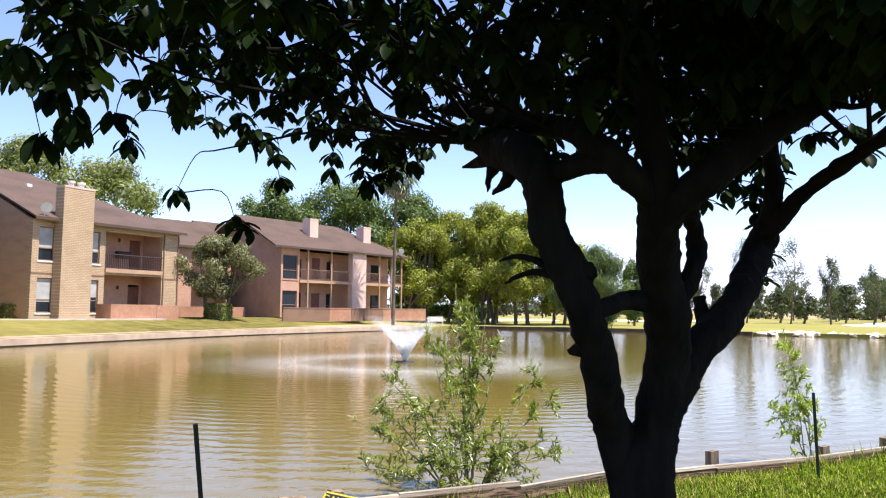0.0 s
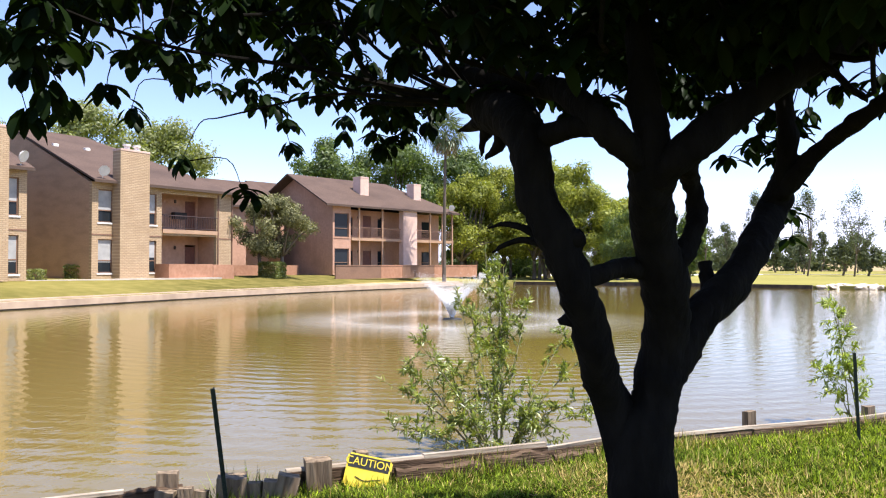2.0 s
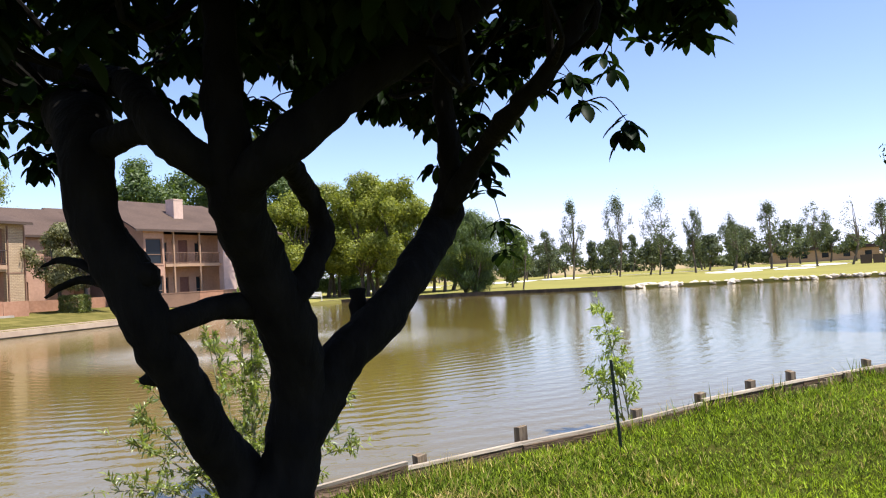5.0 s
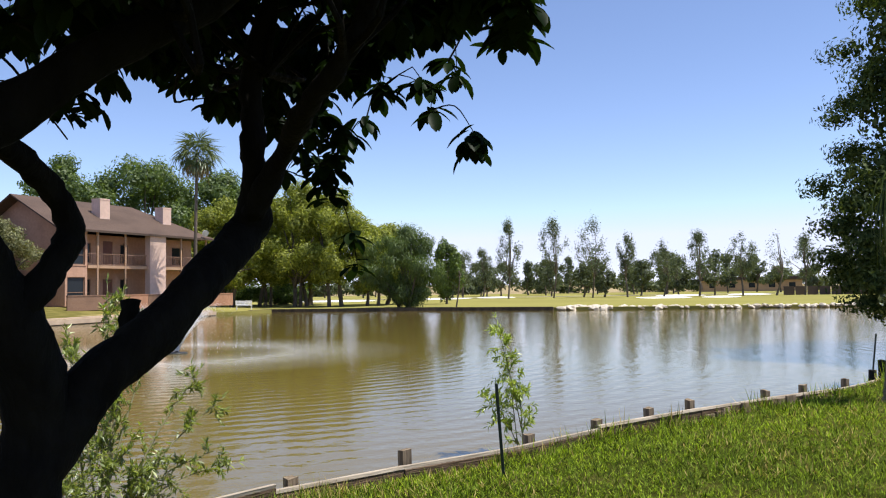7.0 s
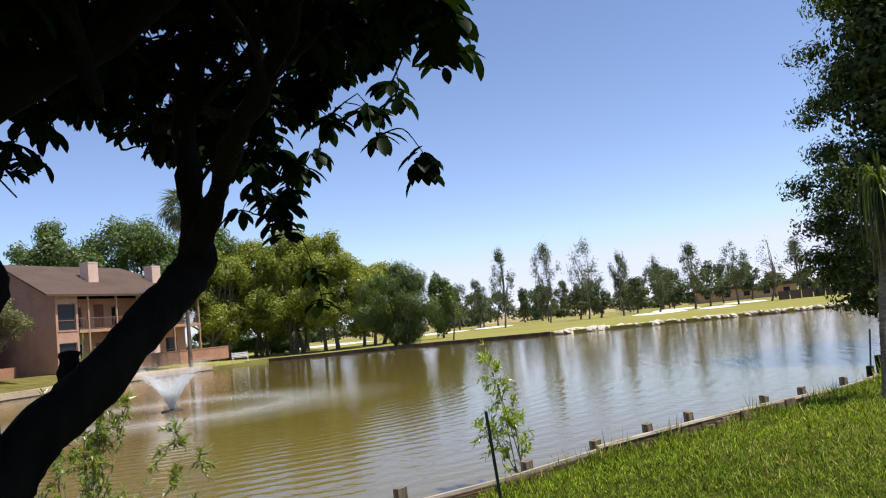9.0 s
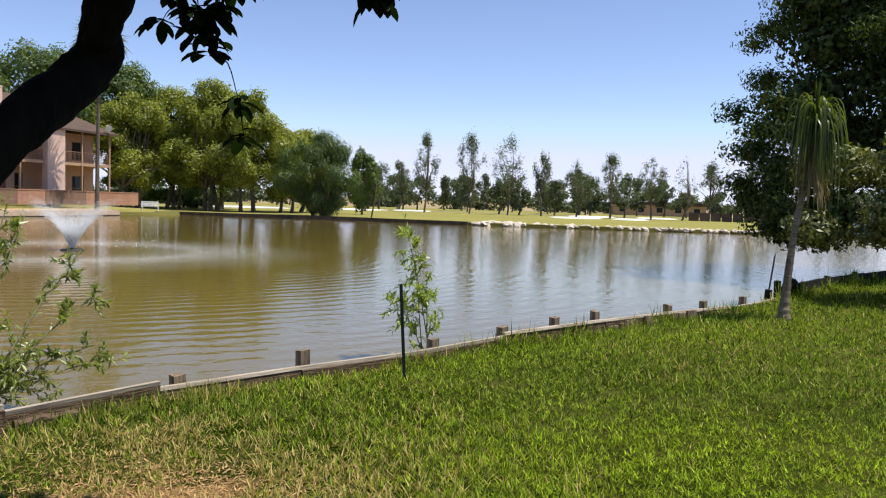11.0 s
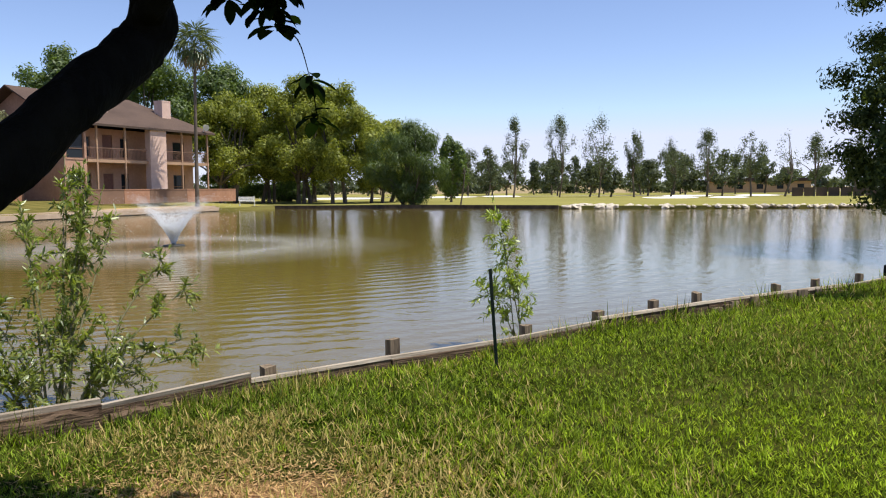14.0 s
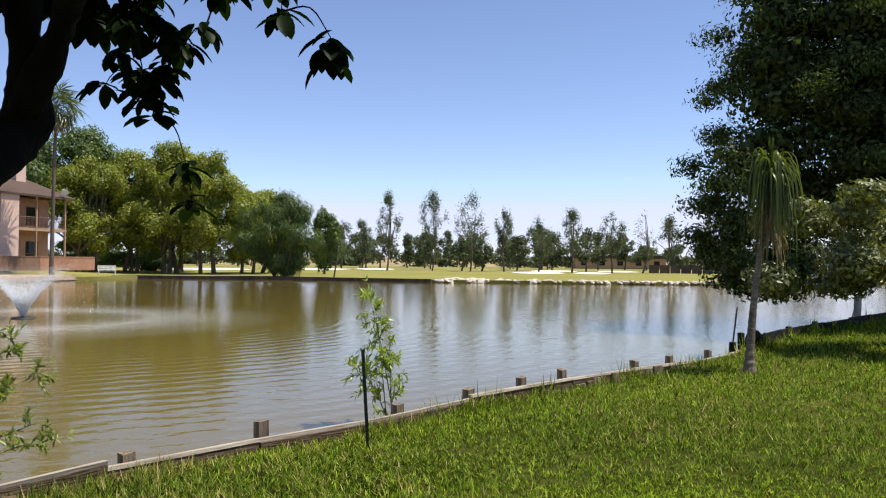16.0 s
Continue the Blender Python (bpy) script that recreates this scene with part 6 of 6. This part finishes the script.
for x, y, h in ((-0.7, -0.2, 0.42), (0.65, -0.2, 0.42), (-0.7, 0.24, 0.95), (0.65, 0.24, 0.95)):
    part("leg", boxes((x, x + 0.05, y, y + 0.05, 0, h)), WHITE_M, bench)
bench.matrix_world = Matrix.Translation((-28.9, 70.6, bank_height(-28.9, 70.6, False) - 0.05)) @ pose(0, 0, 0, 0, 0, 30)


# ---------------------------------------------------------------- fountain
def fountain():
    fx, fy = FOUNT
    f = thing("fountain", "floating pond fountain throwing a white cone of spray", "fountain", m=Matrix.Translation((fx, fy, WATER)))
    bm = bmesh.new()
    tube(bm, [(0, 0, -0.15, 0.3), (0, 0, 0.01, 0.34), (0, 0, 0.04, 0.3), (0, 0, 0.05, 0.1)], 20)
    part("float", bm, FLOAT_M, f, "black float ring")
    bm = bmesh.new()
    tube(bm, [(0, 0, 0.04, 0.06), (0, 0, 0.09, 0.05), (0, 0, 0.11, 0.035)], 12)
    part("nozzle", bm, FLOAT_M, f)
    rng = np.random.default_rng(5)
    P, D, L = [], [], []
    for k in range(30000):
        a = rng.random() * 2 * math.pi
        va = radians(64.3 + 1.5 * rng.normal())
        v = 5.75 * rng.uniform(0.84, 1.04)
        s = rng.random() ** 2.3 * 0.45 if rng.random() < 0.955 else 0.4 + 0.6 * rng.random()
        vx, vz = v * math.cos(va), v * math.sin(va)
        tt = s * 2 * vz / 9.81
        x, z = vx * tt, 0.1 + vz * tt - 4.9 * tt * tt
        if z < 0.02:
            continue
        j = rng.normal(size=3) * 0.02 * (1 + 2.5 * s)
        P.append((x * math.cos(a) + j[0], x * math.sin(a) + j[1], max(z + j[2], 0.02)))
        dz = vz - 9.81 * tt
        D.append((vx * math.cos(a), vx * math.sin(a), dz))
        L.append(0.02 + 0.1 * max(0.0, 0.7 - s) * rng.random())
    P, D, L = np.array(P), np.array(D), np.array(L)
    o = flat_leaves("spray", P, D, rand_dirs(rng, len(P)), L, np.clip(0.03 - 0.022 * P[:, 2], 0.006, 0.03), SPRAY, f, "white spray of fine drops")
    tagged(o, kind="stuff")


fountain()


# ---------------------------------------------------------------- grass on the lawn
def vnoise(x, y, scale, seed):
    """Smooth wandering values about 0 for arrays of places."""
    r = np.random.default_rng(seed)
    out = np.zeros(len(x))
    for _ in range(9):
        a, f, p = r.random() * 6.28, scale * r.uniform(0.5, 1.8), r.random() * 6.28
        out += np.sin((x * math.cos(a) + y * math.sin(a)) * f + p)
    return out / 3.0


def wall_away(x, y):
    """Distance to the timber wall, and which places lie on the lawn's side of it."""
    best, inside = np.full(len(x), 9.0), x > NEAR[-1][0]
    for (x0, y0), (x1, y1) in zip(NEAR[1:], NEAR[2:]):
        dx, dy = x1 - x0, y1 - y0
        t = np.clip(((x - x0) * dx + (y - y0) * dy) / (dx * dx + dy * dy), 0, 1)
        best = np.minimum(best, np.hypot(x - x0 - t * dx, y - y0 - t * dy))
        inside |= (x >= x0) & (x < x1) & (y < y0 + dy * (x - x0) / dx - 0.06)
    return best, inside


def fall(x, y):
    d = (x - y + 9.2) / 1.414
    return -0.1 * np.clip(1.0 - (d - 0.1) / 1.1, 0, 1) * np.where(x < 2.4, 1.0, np.clip(1 - (x - 2.4) / 2, 0, 1))


def grass():
    """Turf that thins out with distance; straw where the soil is worn, long tufts along the wall."""
    rng = np.random.default_rng(77)
    n, per = 108000, 7
    r = np.repeat(1.7 + 24 * rng.random(n) ** 1.55, per)
    a = np.repeat(rng.uniform(radians(30), radians(150), n), per)
    j = rng.normal(size=(n * per, 2)) * (0.014 + 0.002 * r)[:, None]
    x, y = -0.25 + r * np.cos(a) + j[:, 0], 0.6 + r * np.sin(a) + j[:, 1]
    away, inside = wall_away(x, y)
    x, y, r, away = x[inside], y[inside], r[inside], away[inside]
    worn = np.clip(1.2 - np.minimum(np.hypot((x + 1.72) / 0.6, (y - 4.05) / 0.42), np.hypot((x + 1.5) / 0.26, (y - 4.7) / 0.42)) + 0.5 * vnoise(x, y, 7, 1), 0, 1)
    straw = np.clip(1.15 - np.hypot((x + 1.7) / 1.35, (y - 4.8) / 1.0) + 0.35 * vnoise(x, y, 3, 2), 0, 1)
    patch_ = vnoise(x, y, 1.6, 3) + 0.6 * vnoise(x, y, 7, 4)
    ok = rng.random(len(x)) > worn * 0.85 + 0.12 * (vnoise(x, y, 16, 5) < -0.3)
    x, y, r, away, worn, straw, patch_ = (v[ok] for v in (x, y, r, away, worn, straw, patch_))
    m = len(x)
    tuft = np.exp(-away / 0.22) * np.clip(0.7 + 0.8 * vnoise(x, y, 5, 6), 0, 1.5)
    L = (0.046 + 0.0034 * r) * rng.uniform(0.4, 1.6, m) * (1 + 2.3 * tuft * np.where(x > -0.9, 1.0, 0.7) - 0.3 * straw + 0.25 * np.clip(patch_, -1, 1))
    w = (0.0036 + 0.00065 * r) * rng.uniform(0.65, 1.35, m)
    a = rng.random(m) * 2 * math.pi
    lean = rng.uniform(0.25, 2.6, m) / (1 + 0.9 * tuft)
    D = np.stack([lean * np.cos(a), lean * np.sin(a), np.ones(m)], 1)
    N = np.stack([-np.cos(a), -np.sin(a), lean], 1)
    P = np.stack([x, y, fall(x, y) - 0.004], 1)
    dry = rng.random(m) < np.clip(np.where(x > -0.2, 0.035, 0.1) + 0.08 * patch_ + 0.5 * straw + 0.5 * worn + 0.25 * np.exp(-away / 0.12), 0.02, 0.9)
    lime = ~dry & (rng.random(m) < np.clip(0.16 + 0.4 * vnoise(x, y, 0.9, 8) + 0.5 * np.exp(-((x - 1.6) ** 2 + (y - 5.4) ** 2) / 0.9), 0.05, 0.9))
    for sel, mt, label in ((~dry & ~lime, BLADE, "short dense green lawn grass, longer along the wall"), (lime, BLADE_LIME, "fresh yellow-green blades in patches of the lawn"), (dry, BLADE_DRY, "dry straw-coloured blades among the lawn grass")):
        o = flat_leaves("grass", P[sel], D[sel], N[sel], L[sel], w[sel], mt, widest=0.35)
        tagged(o, label, "grass", kind="stuff")
    # straw litter lying on the worn soil
    k = 6500
    a, q = rng.random(k) * 6.28, rng.normal(size=(k, 2)) * np.array((0.5, 0.42))
    P = np.stack([-1.7 + q[:, 0], 4.1 + q[:, 1], np.full(k, 0.004) + 0.01 * rng.random(k)], 1)
    D = np.stack([np.cos(a), np.sin(a), 0.12 * rng.normal(size=k)], 1)
    o = flat_leaves("straw_litter", P, D, np.tile((0.1, 0.1, 1.0), (k, 1)), rng.uniform(0.03, 0.09, k), rng.uniform(0.003, 0.012, k), STRAW)
    tagged(o, "dry straw and dead leaves on the worn soil", "litter", kind="stuff")


grass()
